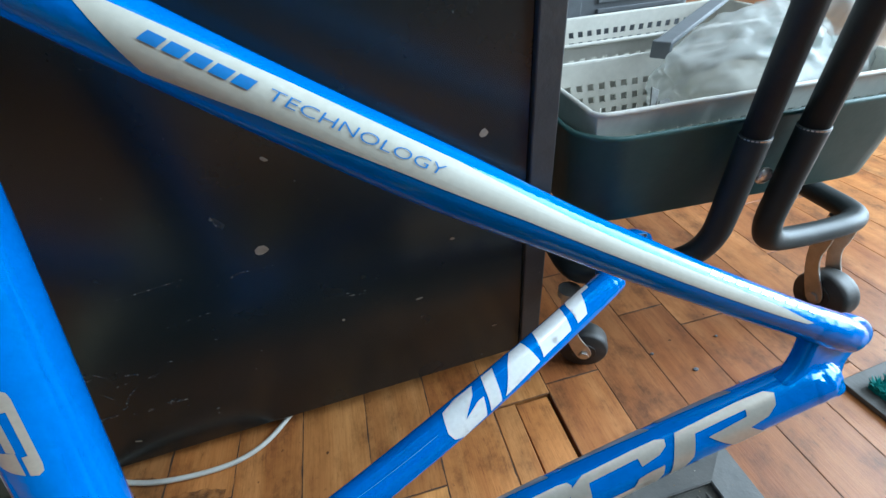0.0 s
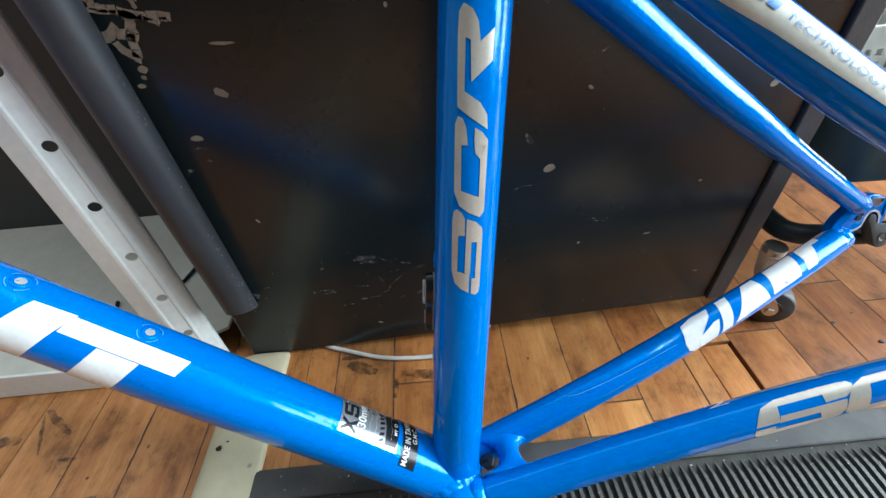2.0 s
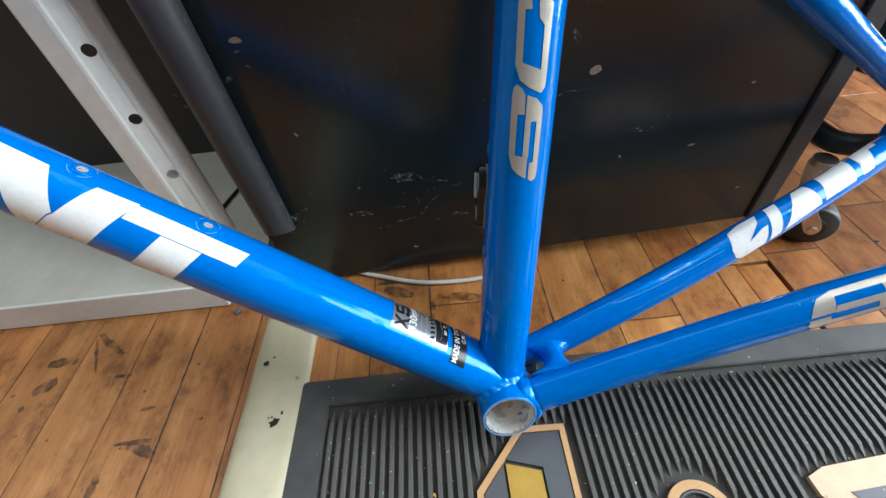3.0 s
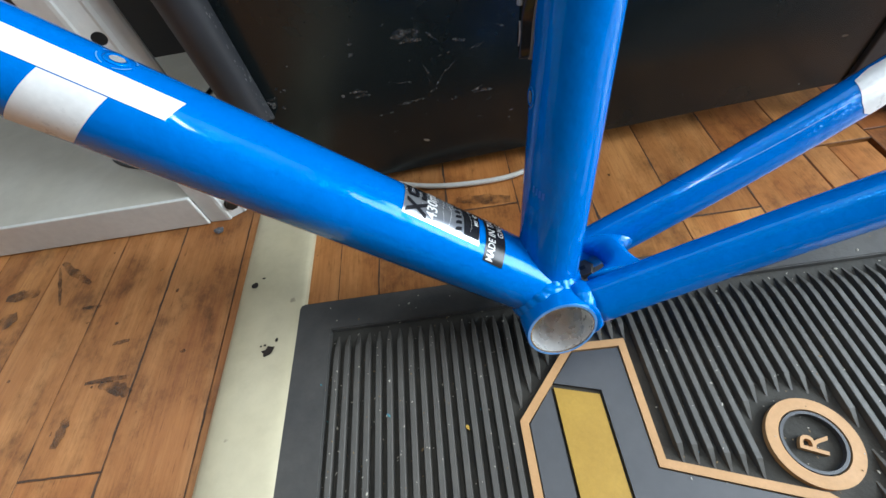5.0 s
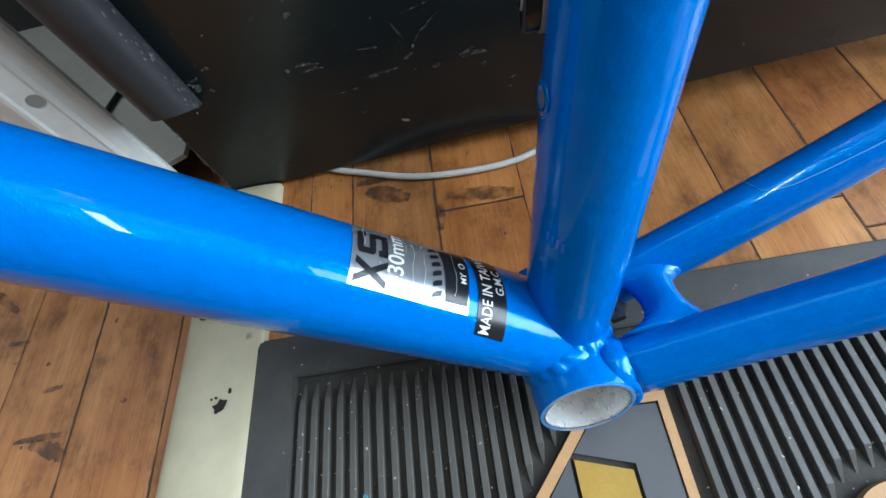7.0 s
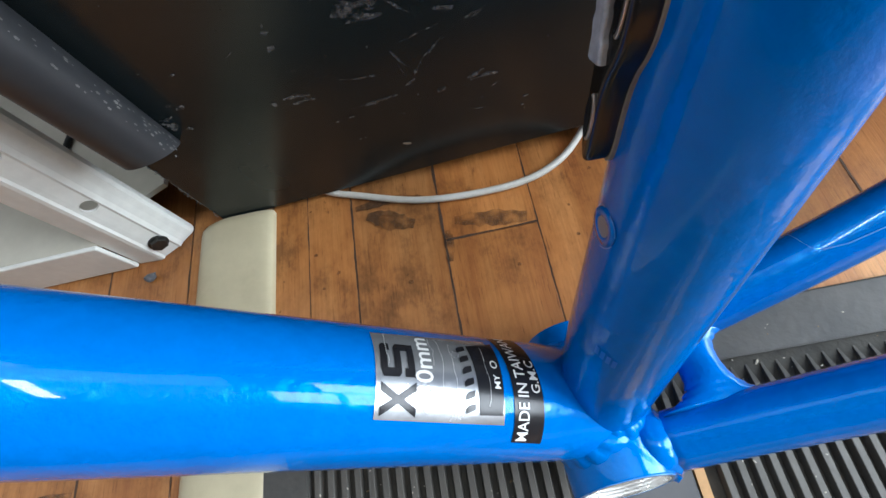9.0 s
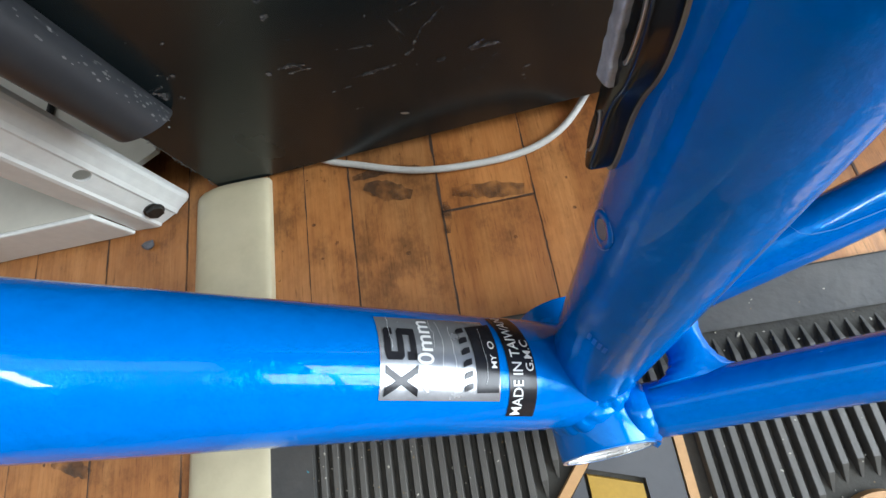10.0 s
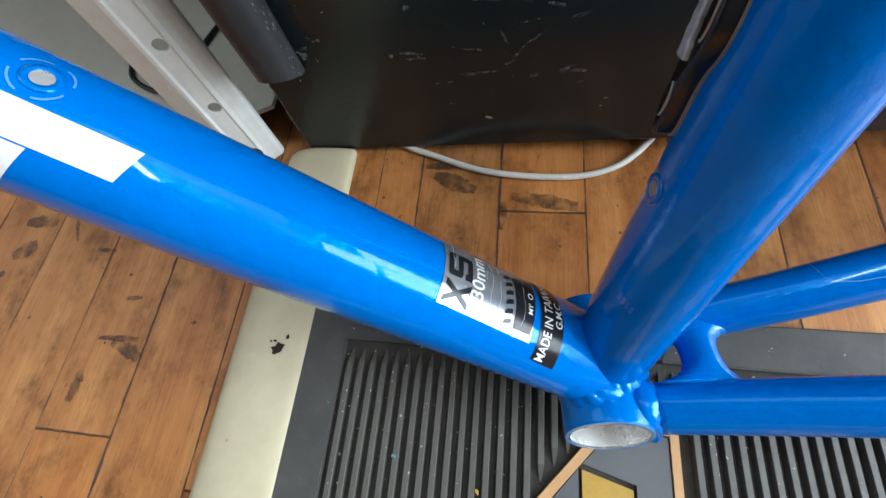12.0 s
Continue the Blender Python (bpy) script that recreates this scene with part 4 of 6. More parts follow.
part("seat_tube", seat_tube.mesh(64, 24, False, shell_cut(seat_tube, 0.0183)), BLUE, bike, smooth=True)
part("down_tube", down_tube.mesh(64, 60, False, shell_cut(down_tube, 0.0205)), BLUE, bike, smooth=True)
part("top_tube", top_tube.mesh(48, 40), BLUE, bike, smooth=True)
part("head_tube", head_tube.mesh(48, 8), BLUE, bike, smooth=True)
stays = {}
for s in (1, -1):
    c, t = stay_paths(s)
    cs = Tube(c, [(0, 0.0115, 0.0150), (0.2, 0.012, 0.0148), (0.33, 0.0118, 0.013), (0.42, 0.0112, 0.0112)])
    ss = Tube(t, [(0, 0.0110, 0.0110), (0.1, 0.0123, 0.0123), (0.2, 0.0127, 0.0127), (0.28, 0.0105, 0.0105), (0.35, 0.0095, 0.0095), (0.43, 0.0089, 0.0089)] if s > 0 else [(0, 0.0130, 0.0135), (0.2, 0.0118, 0.0118), (0.33, 0.0094, 0.0094), (0.43, 0.0084, 0.0084)])
    stays[s] = (cs, ss)
    part("chainstay", cs.mesh(48, 60, s1=cs.length - (0.022 if s > 0 else 0.033)), BLUE, bike, smooth=True)
    part("seatstay", ss.mesh(48, 60, s1=ss.length - 0.026), BLUE, bike, smooth=True)
shell = part("bottom_bracket_shell", ring((0, 0, -0.034), (0, 0, 1), 0.0186, RBB, 0.068, 96), BLUE, bike, smooth=False)
shell.data.polygons.foreach_set("use_smooth", [True] * len(shell.data.polygons))
part("shell_face", ring((0, 0, 0.0339), (0, 0, 1), 0.0189, 0.0203, 0.0004, 72), PALE_EDGE_GLINT, bike, "pale blue faced rim")
bv = shell.modifiers.new("bevel", "BEVEL")
bv.width, bv.segments, bv.limit_method = 0.0006, 2, "ANGLE"


def thread_mesh(r, depth, z0, z1, pitch, n=96):
    """A bore with a fine screw thread."""
    bm = bmesh.new()
    rows = []
    k = int((z1 - z0) / pitch * 4)
    for i in range(k + 1):
        z = z0 + (z1 - z0) * i / k
        rr = r - depth * (0.5 + 0.5 * math.cos(2 * math.pi * (z - z0) / pitch))
        rows.append([bm.verts.new((rr * math.cos(2 * math.pi * j / n), rr * math.sin(2 * math.pi * j / n), z)) for j in range(n)])
    for a, b in zip(rows, rows[1:]):
        for j in range(n):
            bm.faces.new((a[j], b[j], b[(j + 1) % n], a[(j + 1) % n]))
    return bm


part("threaded_bore", thread_mesh(0.0182, 0.0001, -0.0338, 0.0338, 0.0013), BORE, bike, "bare aluminium screw thread", smooth=True)
part("shell_face", ring((0, 0, 0.0338), (0, 0, 1), 0.0181, 0.01875, 0.0004, 64), ALU, bike, "bare aluminium rim")


def off_bore(w):
    """Keep a weld point out of the bore and off the shell's end faces."""
    r = math.hypot(w.x, w.y)
    k = max(1.0, 0.0196 / max(r, 1e-6))
    z = w.z if r > RBB - 0.0002 else max(-0.0334, min(0.0334, w.z))
    return Vector((w.x * k, w.y * k, z))


def weld_on_shell(tube, beads=30, r=0.0034, ripple=0.18):
    """A broad rippled weld fillet, one closed ring where the tube meets the shell."""
    bm = bmesh.new()
    per, m = 6, 14
    rows = []
    for i in range(beads * per):
        a = 360.0 * i / (beads * per)
        s = 0.0
        while s < 0.06:
            p = tube.on(s, a)
            if math.hypot(p.x, p.y) >= RBB - 0.0004 or abs(p.z) > 0.034:
                break
            s += 0.0002
        p, q = tube.on(s, a), tube.on(s, a + 3)
        c, d, nz, sd = tube.at(s)
        out = (p - c).normalized()
        rad = Vector((p.x, p.y, 0)).normalized()
        up = (out + rad).normalized()
        along = (q - p).normalized()
        up = (up - along * up.dot(along)).normalized()
        side = along.cross(up)
        ph = (i % per) / per
        k = 1 - ripple + ripple * math.sin(math.pi * ph) ** 0.7 + 0.04 * math.sin(i * 0.37)
        ring_pts = [(p - up * r * 0.35 + up * (math.cos(2 * math.pi * j / m) * r * 0.95 * k) + side * (math.sin(2 * math.pi * j / m) * r * 1.5) + along * (0.0009 * math.cos(2 * math.pi * j / m))) for j in range(m)]
        rows.append([bm.verts.new(off_bore(w)) for w in ring_pts])
    n = len(rows)
    for i in range(n):
        u, v = rows[i], rows[(i + 1) % n]
        for j in range(m):
            bm.faces.new((u[j], u[(j + 1) % m], v[(j + 1) % m], v[j]))
    bmesh.ops.recalc_face_normals(bm, faces=bm.faces)
    return bm


part("weld", weld_on_shell(seat_tube, 18, 0.0049, 0.24), BLUE, bike, "stacked weld beads", smooth=True)
part("weld", weld_on_shell(down_tube, 20, 0.0050, 0.24), BLUE, bike, "stacked weld beads", smooth=True)
for s in (1, -1):
    part("weld", weld_on_shell(stays[s][0], 11, 0.0042, 0.10), BLUE, bike, "stacked weld beads", smooth=True)

# chainstay bridge with its flared ends
FLARE = ((0.016, 0.0064, 0.0240), (0.014, 0.0068, 0.0185), (0.011, 0.0072, 0.0135), (0.008, 0.0076, 0.0105), (0.004, 0.0078, 0.0090))
SECT = FLARE + ((0.0, 0.0078, 0.0086),) + tuple((-z, p, q) for z, p, q in FLARE[::-1])
br = Tube([(0.0425, 0.0220, z) for z, p, q in SECT], [(0.016 - z, p, q) for z, p, q in SECT], ref=(0, 1, 0))
part("chainstay_bridge", br.mesh(48, 64), BLUE, bike, smooth=True)

# small slotted guide under the shell, seen between the stays
guide = part("cable_guide", prism(circle(0, 0, 0.0062, 6), 0, 0.006, 0.0008), DARK_STEEL, bike, "dark slotted cable guide")
guide.matrix_local = pose(0.029, 0.006, -0.008, -70, 0, 25)
part("guide_slot", prism([(-0.004, -0.001), (0.001, -0.001), (0.001, 0.0015), (-0.004, 0.0015)], 0.0061, 0.0065), BLACK_INK, guide)
# dropouts


def rounded(p, times=2):
    """The closed outline with its corners cut into curves."""
    for _ in range(times):
        p = [q for a, b in zip(p, p[1:] + p[:1]) for q in ((a[0] * 0.75 + b[0] * 0.25, a[1] * 0.75 + b[1] * 0.25), (a[0] * 0.25 + b[0] * 0.75, a[1] * 0.25 + b[1] * 0.75))]
    return p


NEAR = rounded([(0.3440, 0.1722), (0.3520, 0.1780), (0.3557, 0.1847), (0.3570, 0.1909), (0.3580, 0.1967), (0.3650, 0.2027), (0.3784, 0.2042), (0.3893, 0.2037), (0.3980, 0.1987), (0.4030, 0.1912), (0.4000, 0.1837), (0.3910, 0.1827), (0.3870, 0.1792), (0.3865, 0.1726), (0.3905, 0.1657), (0.3950, 0.1602), (0.3945, 0.1552), (0.3880, 0.1527), (0.3750, 0.1522), (0.3590, 0.1552), (0.3490, 0.1612)], 3)
part("dropout", prism(NEAR, 0.0695 + AZ, 0.0795 + AZ, 0.0035, 4), BLUE, bike, "forged dropout plate", smooth=True)
FAR = rounded([(0.3480, 0.1745), (0.3520, 0.1850), (0.3585, 0.1930), (0.3640, 0.2010), (0.3685, 0.2050), (0.3801, 0.2076), (0.3888, 0.2054), (0.3950, 0.2016), (0.3980, 0.1923), (0.3990, 0.1851), (0.3990, 0.1795), (0.3929, 0.1797), (0.3915, 0.1870), (0.3855, 0.1915), (0.3808, 0.1903), (0.3790, 0.1863), (0.3784, 0.1819), (0.3778, 0.1763), (0.3738, 0.1729), (0.3676, 0.1712), (0.3560, 0.1640), (0.3490, 0.1650)], 2)
far_plate = part("dropout", prism(FAR, -0.0869, -0.0779, 0.0008, 2), BLUE, bike, "scraped forged dropout plate with an open axle slot", smooth=True)
far_plate.data.set_sharp_from_angle(angle=radians(40))
# scraped metal round the slot, the sunk three-cornered pocket and the small holes
LIP = [(0.3932, 0.1801, 0.0015, 0), (0.3916, 0.1862, 0.0017, 0.0008), (0.3885, 0.1898, 0.0010, 0.0016), (0.3852, 0.1910, 0, 0.0019), (0.3812, 0.1900, -0.0014, 0.0015), (0.3793, 0.1862, -0.0018, 0.0006), (0.3786, 0.1819, -0.0016, 0.0002), (0.3778, 0.1768, -0.0012, 0.0014), (0.3738, 0.1735, -0.0006, 0.0016), (0.3676, 0.1719, -0.0002, 0.0012)]
bm = bmesh.new()
lip = [(bm.verts.new((x, y, -0.0776)), bm.verts.new((x + u, y + v, -0.0776))) for x, y, u, v in LIP]
for a, b in zip(lip, lip[1:]):
    bm.faces.new((a[0], a[1], b[1], b[0]))
bmesh.ops.recalc_face_normals(bm, faces=bm.faces)
bmesh.ops.solidify(bm, geom=bm.faces[:], thickness=-0.0006)
part("slot_lip", bm, BARE, far_plate, "bare scraped metal edge of the axle slot")
POCKET = rounded([(0.3748, 0.2036), (0.3840, 0.2052), (0.3905, 0.2036), (0.3893, 0.1990), (0.3848, 0.1952), (0.3803, 0.1962)], 1)
pc = (0.3836, 0.2005)
part("pocket_rim", prism(POCKET, -0.0779, -0.0773, 0.0002), PALE_EDGE_GLINT, far_plate, "bright rim of the sunk pocket", smooth=True)
part("pocket", prism([(pc[0] + (x - pc[0]) * 0.80, pc[1] + (y - pc[1]) * 0.76) for x, y in POCKET], -0.0778, -0.0771), DARK_POCKET, far_plate, "scuffed brownish pocket")
part("rib", prism(rounded([(0.3930, 0.2000), (0.3962, 0.1960), (0.3968, 0.1870), (0.3945, 0.1870), (0.3930, 0.1930)]), -0.0779, -0.0769, 0.0004), BLUE, far_plate, smooth=True)
for x, y, r in ((0.3711, 0.1852, 0.0026), (0.3741, 0.1885, 0.0011), (0.3722, 0.1957, 0.0024), (0.3872, 0.2020, 0.0017)):
    part("hole", prism(circle(x, y, r, 20), -0.0779, -0.0769), GAP, far_plate, "small dark hole")
HANG = rounded([(0.3838, 0.1885), (0.3885, 0.1880), (0.3915, 0.1850), (0.3925, 0.1798), (0.3990, 0.1795), (0.4030, 0.1797), (0.4074, 0.1762), (0.4090, 0.1715), (0.4135, 0.1675), (0.4155, 0.1616), (0.4124, 0.1570), (0.4070, 0.1552), (0.4015, 0.1562), (0.3970, 0.1640), (0.3915, 0.1720), (0.3875, 0.1780), (0.3825, 0.1835)])
hanger = part("derailleur_hanger", prism(HANG, -0.0880, -0.0781, 0.0006, 2), HANGER, bike, "black hooked derailleur hanger with a threaded hole", smooth=True)
hanger.data.set_sharp_from_angle(angle=radians(40))
part("hanger_bush", ring((0.4062, 0.1655, -0.0786), (0, 0, 1), 0.0036, 0.0050, 0.0009, 28), HANGER, hanger)
part("hanger_hole", prism(circle(0.4062, 0.1655, 0.0036, 20), -0.0786, -0.0782), GAP, hanger)
part("hole_wall", prism([(0.4062 + 0.0034 * math.cos(radians(a)), 0.1655 + 0.0034 * math.sin(radians(a))) for a in range(190, 301, 10)] + [(0.4064 + 0.0022 * math.cos(radians(a)), 0.1657 + 0.0025 * math.sin(radians(a))) for a in range(300, 189, -10)], -0.0783, -0.0780), ALU, hanger, "bright thread at the hole's edge")
for s in (1, -1):
    cs, ss = stays[s]
    for tube, cut, rad, tip in ((ss, 0.032, 0.0106, 0.034), (cs, 0.030, 0.0113, 0.023)) if s > 0 else ((ss, 0.036, 0.0087, 0.021), (cs, 0.040, 0.0112, 0.0215)):
        p, d, nz, sd = tube.at(tube.length - cut)
        if s > 0 and tube is ss:
            hood = Tube([p + d * (k * 0.005 - 0.004) for k in range(9)], [(0, 0.0089, 0.0089), (0.008, 0.0095, 0.0095), (0.020, 0.0098, 0.0098), (0.028, 0.0094, 0.0094), (0.033, 0.0086, 0.0086), (0.0365, 0.0058, 0.0058), (0.0388, 0.0026, 0.0026), (0.04, 0.0002, 0.0002)])
            part("dropout_hood", hood.mesh(36, 40), BLUE, bike, "rounded welded stay end", smooth=True)
            continue
        col = Tube([p - d * 0.004, p + d * 0.004, p + d * 0.010, p + d * 0.016, p + d * 0.022, p + d * (tip - 0.003), p + d * tip], [(0, rad - 0.0006, rad - 0.0006), (0.008, rad + 0.0004, rad + 0.0004), (0.016, rad, rad), (tip - 0.006, rad * 0.88, rad * 0.88), (tip - 0.001, rad * 0.62, rad * 0.62), (tip + 0.003, rad * 0.2, rad * 0.2), (tip + 0.004, rad * 0.02, rad * 0.02)])
        part("stay_end", col.mesh(36, 22), BLUE, bike, "rounded welded stay end", smooth=True)
part("eyelet", ring((0.376, 0.1707, 0.0792 + AZ), (0, 0, 1), 0.0018, 0.0042, 0.0014, 24), BLUE, bike, smooth=True)

# bottle bosses
for tube, s, a in ((seat_tube, 0.1235, -91), (seat_tube, 0.1925, -97), (down_tube, 0.2398, 86), (down_tube, 0.3072, 85)):
    p, q = tube.on(s, a), tube.on(s, a, 1.0)
    d = (q - p).normalized()
    boss = part("bottle_boss", ring(p - d * 0.0008, d, 0.0026, 0.0048, 0.0011, 36), BLUE, bike, "threaded bottle boss", smooth=True)
    part("boss_socket", ring(p - d * 0.003, d, 0.0, 0.0027, 0.0033, 24), GREY_DECAL if tube is seat_tube else BORE, boss)
    # raised arcs; their pale blue paints the highlight on the ring's edge
    bm = flat([[(s + x * 1.0, a + math.degrees(y / 0.0205)) for x, y in circle(0, 0, 0.0062 if tube is down_tube else 0.0053, 26, 20 + 90 * k, 80 + 90 * k)] + [(s + x, a + math.degrees(y / 0.0205)) for x, y in reversed(circle(0, 0, 0.0068 if tube is down_tube else 0.0056, 26, 20 + 90 * k, 80 + 90 * k))] for k in range(4)])
    part("boss_ring", face_out(wrap(tube, bm, 0.0004), tube), PALE_EDGE_GLINT, boss, smooth=True)

# black front-derailleur mount on the seat tube
def side_prism(outline, x0, x1, bevel=0.0):
    """A plate with the outline (y, z) across the seat tube, from x0 to x1."""
    bm = prism([(y, z) for y, z in outline], x0, x1, bevel, 3)
    for v in bm.verts:
        v.co = Vector((v.co.z, v.co.x, v.co.y))
    bmesh.ops.recalc_face_normals(bm, faces=bm.faces)
    return bm


MOUNT = rounded([(0.1390, -0.0071), (0.1393, -0.0050), (0.1425, -0.0038), (0.1500, -0.0038), (0.1555, -0.0034), (0.1595, -0.0022), (0.1625, -0.0006), (0.1665, 0.0004), (0.1730, 0.0004), (0.1785, -0.0008), (0.1815, -0.0030), (0.1820, -0.0062), (0.1800, -0.0084), (0.1620, -0.0090), (0.1560, -0.0090), (0.1425, -0.0086)])
mount = part("derailleur_mount", side_prism(MOUNT, -0.0236, -0.004, 0.0012), BLACK_GLOSS, bike, "glossy black derailleur mount with two lobes", smooth=True)
mount.data.set_sharp_from_angle(angle=radians(50))
part("bond_line", side_prism([(y + (0.0004 if y > 0.168 else -0.0004 if y < 0.149 else 0), z + 0.0005) for y, z in MOUNT], -0.0188, -0.006), TAN_LINE, mount, "thin tan bonding line")
strip_edge = random.Random(3)
ROUGH = [(0.1600 + 0.00115 * i, -0.0086 + strip_edge.uniform(-0.0003, 0.0003)) for i in range(15)] + [(0.1764 - 0.00115 * i, -0.0054 + 0.0012 * i / 14 + strip_edge.uniform(-0.0004, 0.0004)) for i in range(15)]
part("bare_strip", side_prism(rounded(ROUGH, 1), -0.0250, -0.0220, 0.0006), BARE, mount, "bare scratched metal patch")
for y0, y1, z0 in ((0.1445, 0.1545, -0.0060), (0.1655, 0.1775, -0.0024)):
    ym, yr = (y0 + y1) / 2, (y1 - y0) / 2
    rim = [(ym + yr * math.cos(radians(15 * i)), z0 + 0.0014 * math.sin(radians(15 * i))) for i in range(24)]
    part("slot_rim", side_prism(rim, -0.0240, -0.0232, 0.0002), STEEL, mount, "worn bright slot edge")
    part("slot", side_prism([(ym + (y - ym) * 0.9, z0 + (z - z0) * 0.72 - 0.0003) for y, z in rim], -0.0242, -0.0236), BLACK_INK, mount)

# --- writing and decals ---
MARKS = (
    # squared strokes of the first mark
    [[(0.71, 0), (0.88, 0), (0.97, 0.03), (1.0, 0.13), (0.96, 0.30), (0.90, 0.40), (0.71, 0.42), (0.71, 0.21)], [(0.71, 0), (0.71, 0.21), (0.29, 0.21), (0.29, 0.02)], [(0.29, 0.02), (0.29, 0.21), (0.26, 0.62), (0.03, 0.62), (0.08, 0.35), (0.14, 0.15)],
     [(0.90, 0.46), (0.88, 0.64), (0.26, 0.64), (0.26, 0.62), (0.28, 0.46)], [(0.90, 0.46), (0.87, 0.75), (0.80, 0.97), (0.74, 1.0), (0.64, 0.82), (0.64, 0.64), (0.88, 0.64)], [(0.74, 1.0), (0.64, 0.82), (0.21, 0.82), (0.21, 1.0)], [(0.21, 1.0), (0.21, 0.70), (0.02, 0.70), (0.0, 0.85), (0.03, 0.97), (0.1, 1.0)]],
    # the open loop
    [[(0.73, 0), (0.93, 0.0), (1.0, 0.08), (0.98, 0.22), (0.90, 0.33), (0.73, 0.40), (0.73, 0.21)], [(0.73, 0), (0.73, 0.21), (0.28, 0.24), (0.26, 0.03)], [(0.26, 0.03), (0.28, 0.24), (0.215, 0.80), (0.0, 0.86), (0.05, 0.5), (0.12, 0.2)],
     [(0.215, 0.80), (0.0, 0.86), (0.05, 0.98), (0.1, 1.0), (0.78, 1.0), (0.72, 0.78)], [(0.90, 0.58), (0.86, 0.80), (0.78, 1.0), (0.72, 0.78), (0.60, 0.78), (0.66, 0.62), (0.78, 0.58)]],
    # the bowl with its slanted leg
    [[(0.75, 0), (0.94, 0.02), (1.0, 0.14), (0.96, 0.38), (0.87, 0.55), (0.72, 0.62), (0.73, 0.36), (0.75, 0.22)], [(0.75, 0), (0.75, 0.22), (0.33, 0.24), (0.2, 0.05)], [(0.2, 0.05), (0.33, 0.24), (0.24, 0.70), (0.14, 0.92), (0.01, 0.96), (0.12, 0.4)], [(0.72, 0.62), (0.83, 1.0), (0.58, 1.0), (0.405, 0.42), (0.73, 0.36)]],
)


def glyphs(which, s0, s1, at, ab):
    """Broad angular strokes of one mark, set between s0 and s1 along the tube and the angles at (top) and ab (bottom)."""
    return [[(s0 + (s1 - s0) * u, at + (ab - at) * v) for u, v in q] for q in MARKS[which]]


for k, (s0, s1) in enumerate(((0.1782, 0.2305), (0.2262, 0.2785), (0.2717, 0.3272))):
    decal("model_mark", seat_tube, glyphs(k, s0, s1, -34, 20), SILVER_DECAL, bike, 0.00025 + 0.00004 * k)
ncs, nss = stays[1]
fcs, fss = stays[-1]
for k, (s0, s1) in enumerate(((0.188, 0.2515), (0.2425, 0.3055), (0.2985, 0.3645))):
    decal("model_mark", ncs, glyphs(k, s0, s1, -76, 24), SILVER_DECAL, bike, 0.00025 + 0.00004 * k)
for s0, s1 in ((0.188, 0.238), (0.246, 0.298), (0.304, 0.345)):
    decal("grey_mark", ncs, [[(s0, -142), (s0 + 0.004, -116), (s1 + 0.004, -104), (s1, -132)]], GREY_DECAL, bike)
letter_decal("small_number", ncs, "2", lambda x, y: 0.169 + x * 1.0 - y * 0.3, lambda x, y: -102 - math.degrees(y / 0.0135), 0.014, 0.0055, WHITE_DECAL, bike)
# white stripe of the near seatstay
STRIPE = [(0.080, -27), (0.11, -35), (0.147, -42), (0.18, -42), (0.207, -41), (0.235, -35), (0.26, -29), (0.29, -28), (0.34, -28), (0.375, -22), (0.395, -9), (0.3914, -1), (0.3763, 3), (0.344, 6), (0.3154, 7), (0.2894, 7), (0.265, 8), (0.24, 8), (0.19, 15), (0.142, 25), (0.1065, 41)]
decal("stripe", nss, [STRIPE], PEARL_DECAL, bike, 0.0002, "pearl white painted stripe")
# base line of the lettering, turning slowly round the tube
BASE = lambda s: -1.5 - (s - 0.104) * 40
for k in range(5):
    s0 = 0.104 + 0.0067 * k
    decal("brand_bar", nss, [[(s0, BASE(s0)), (s0 + 0.0018, BASE(s0) - 17), (s0 + 0.0072, BASE(s0) - 17), (s0 + 0.0054, BASE(s0))]], BLUE_INK, bike, 0.0006)
letter_decal("lettering", nss, "TECHNOLOGY", lambda x, y: 0.1416 + x + y * 0.25, lambda x, y: BASE(0.1416 + x) - math.degrees(y / 0.0122), 0.0614, 0.0036, BLUE_INK, bike, 0.0006, "thin blue lettering", -0.012)
for k in range(9):
    s0 = 0.330 + 0.0076 * k
    decal("small_bar", nss, [[(s0, -37), (s0 + 0.002, -54), (s0 + 0.006, -54), (s0 + 0.004, -37)]], WHITE_DECAL, bike)
for s0, w in ((0.282, 0.0085), (0.2925, 0.007), (0.3015, 0.008), (0.3115, 0.0075), (0.321, 0.006), (0.329, 0.008), (0.339, 0.0085), (0.3495, 0.007)):
    decal("small_bar", fss, [[(s0, -38), (s0 + 0.002, -84), (s0 + w * 1.12 + 0.002, -84), (s0 + w * 1.12, -38)]], WHITE_DECAL, bike)
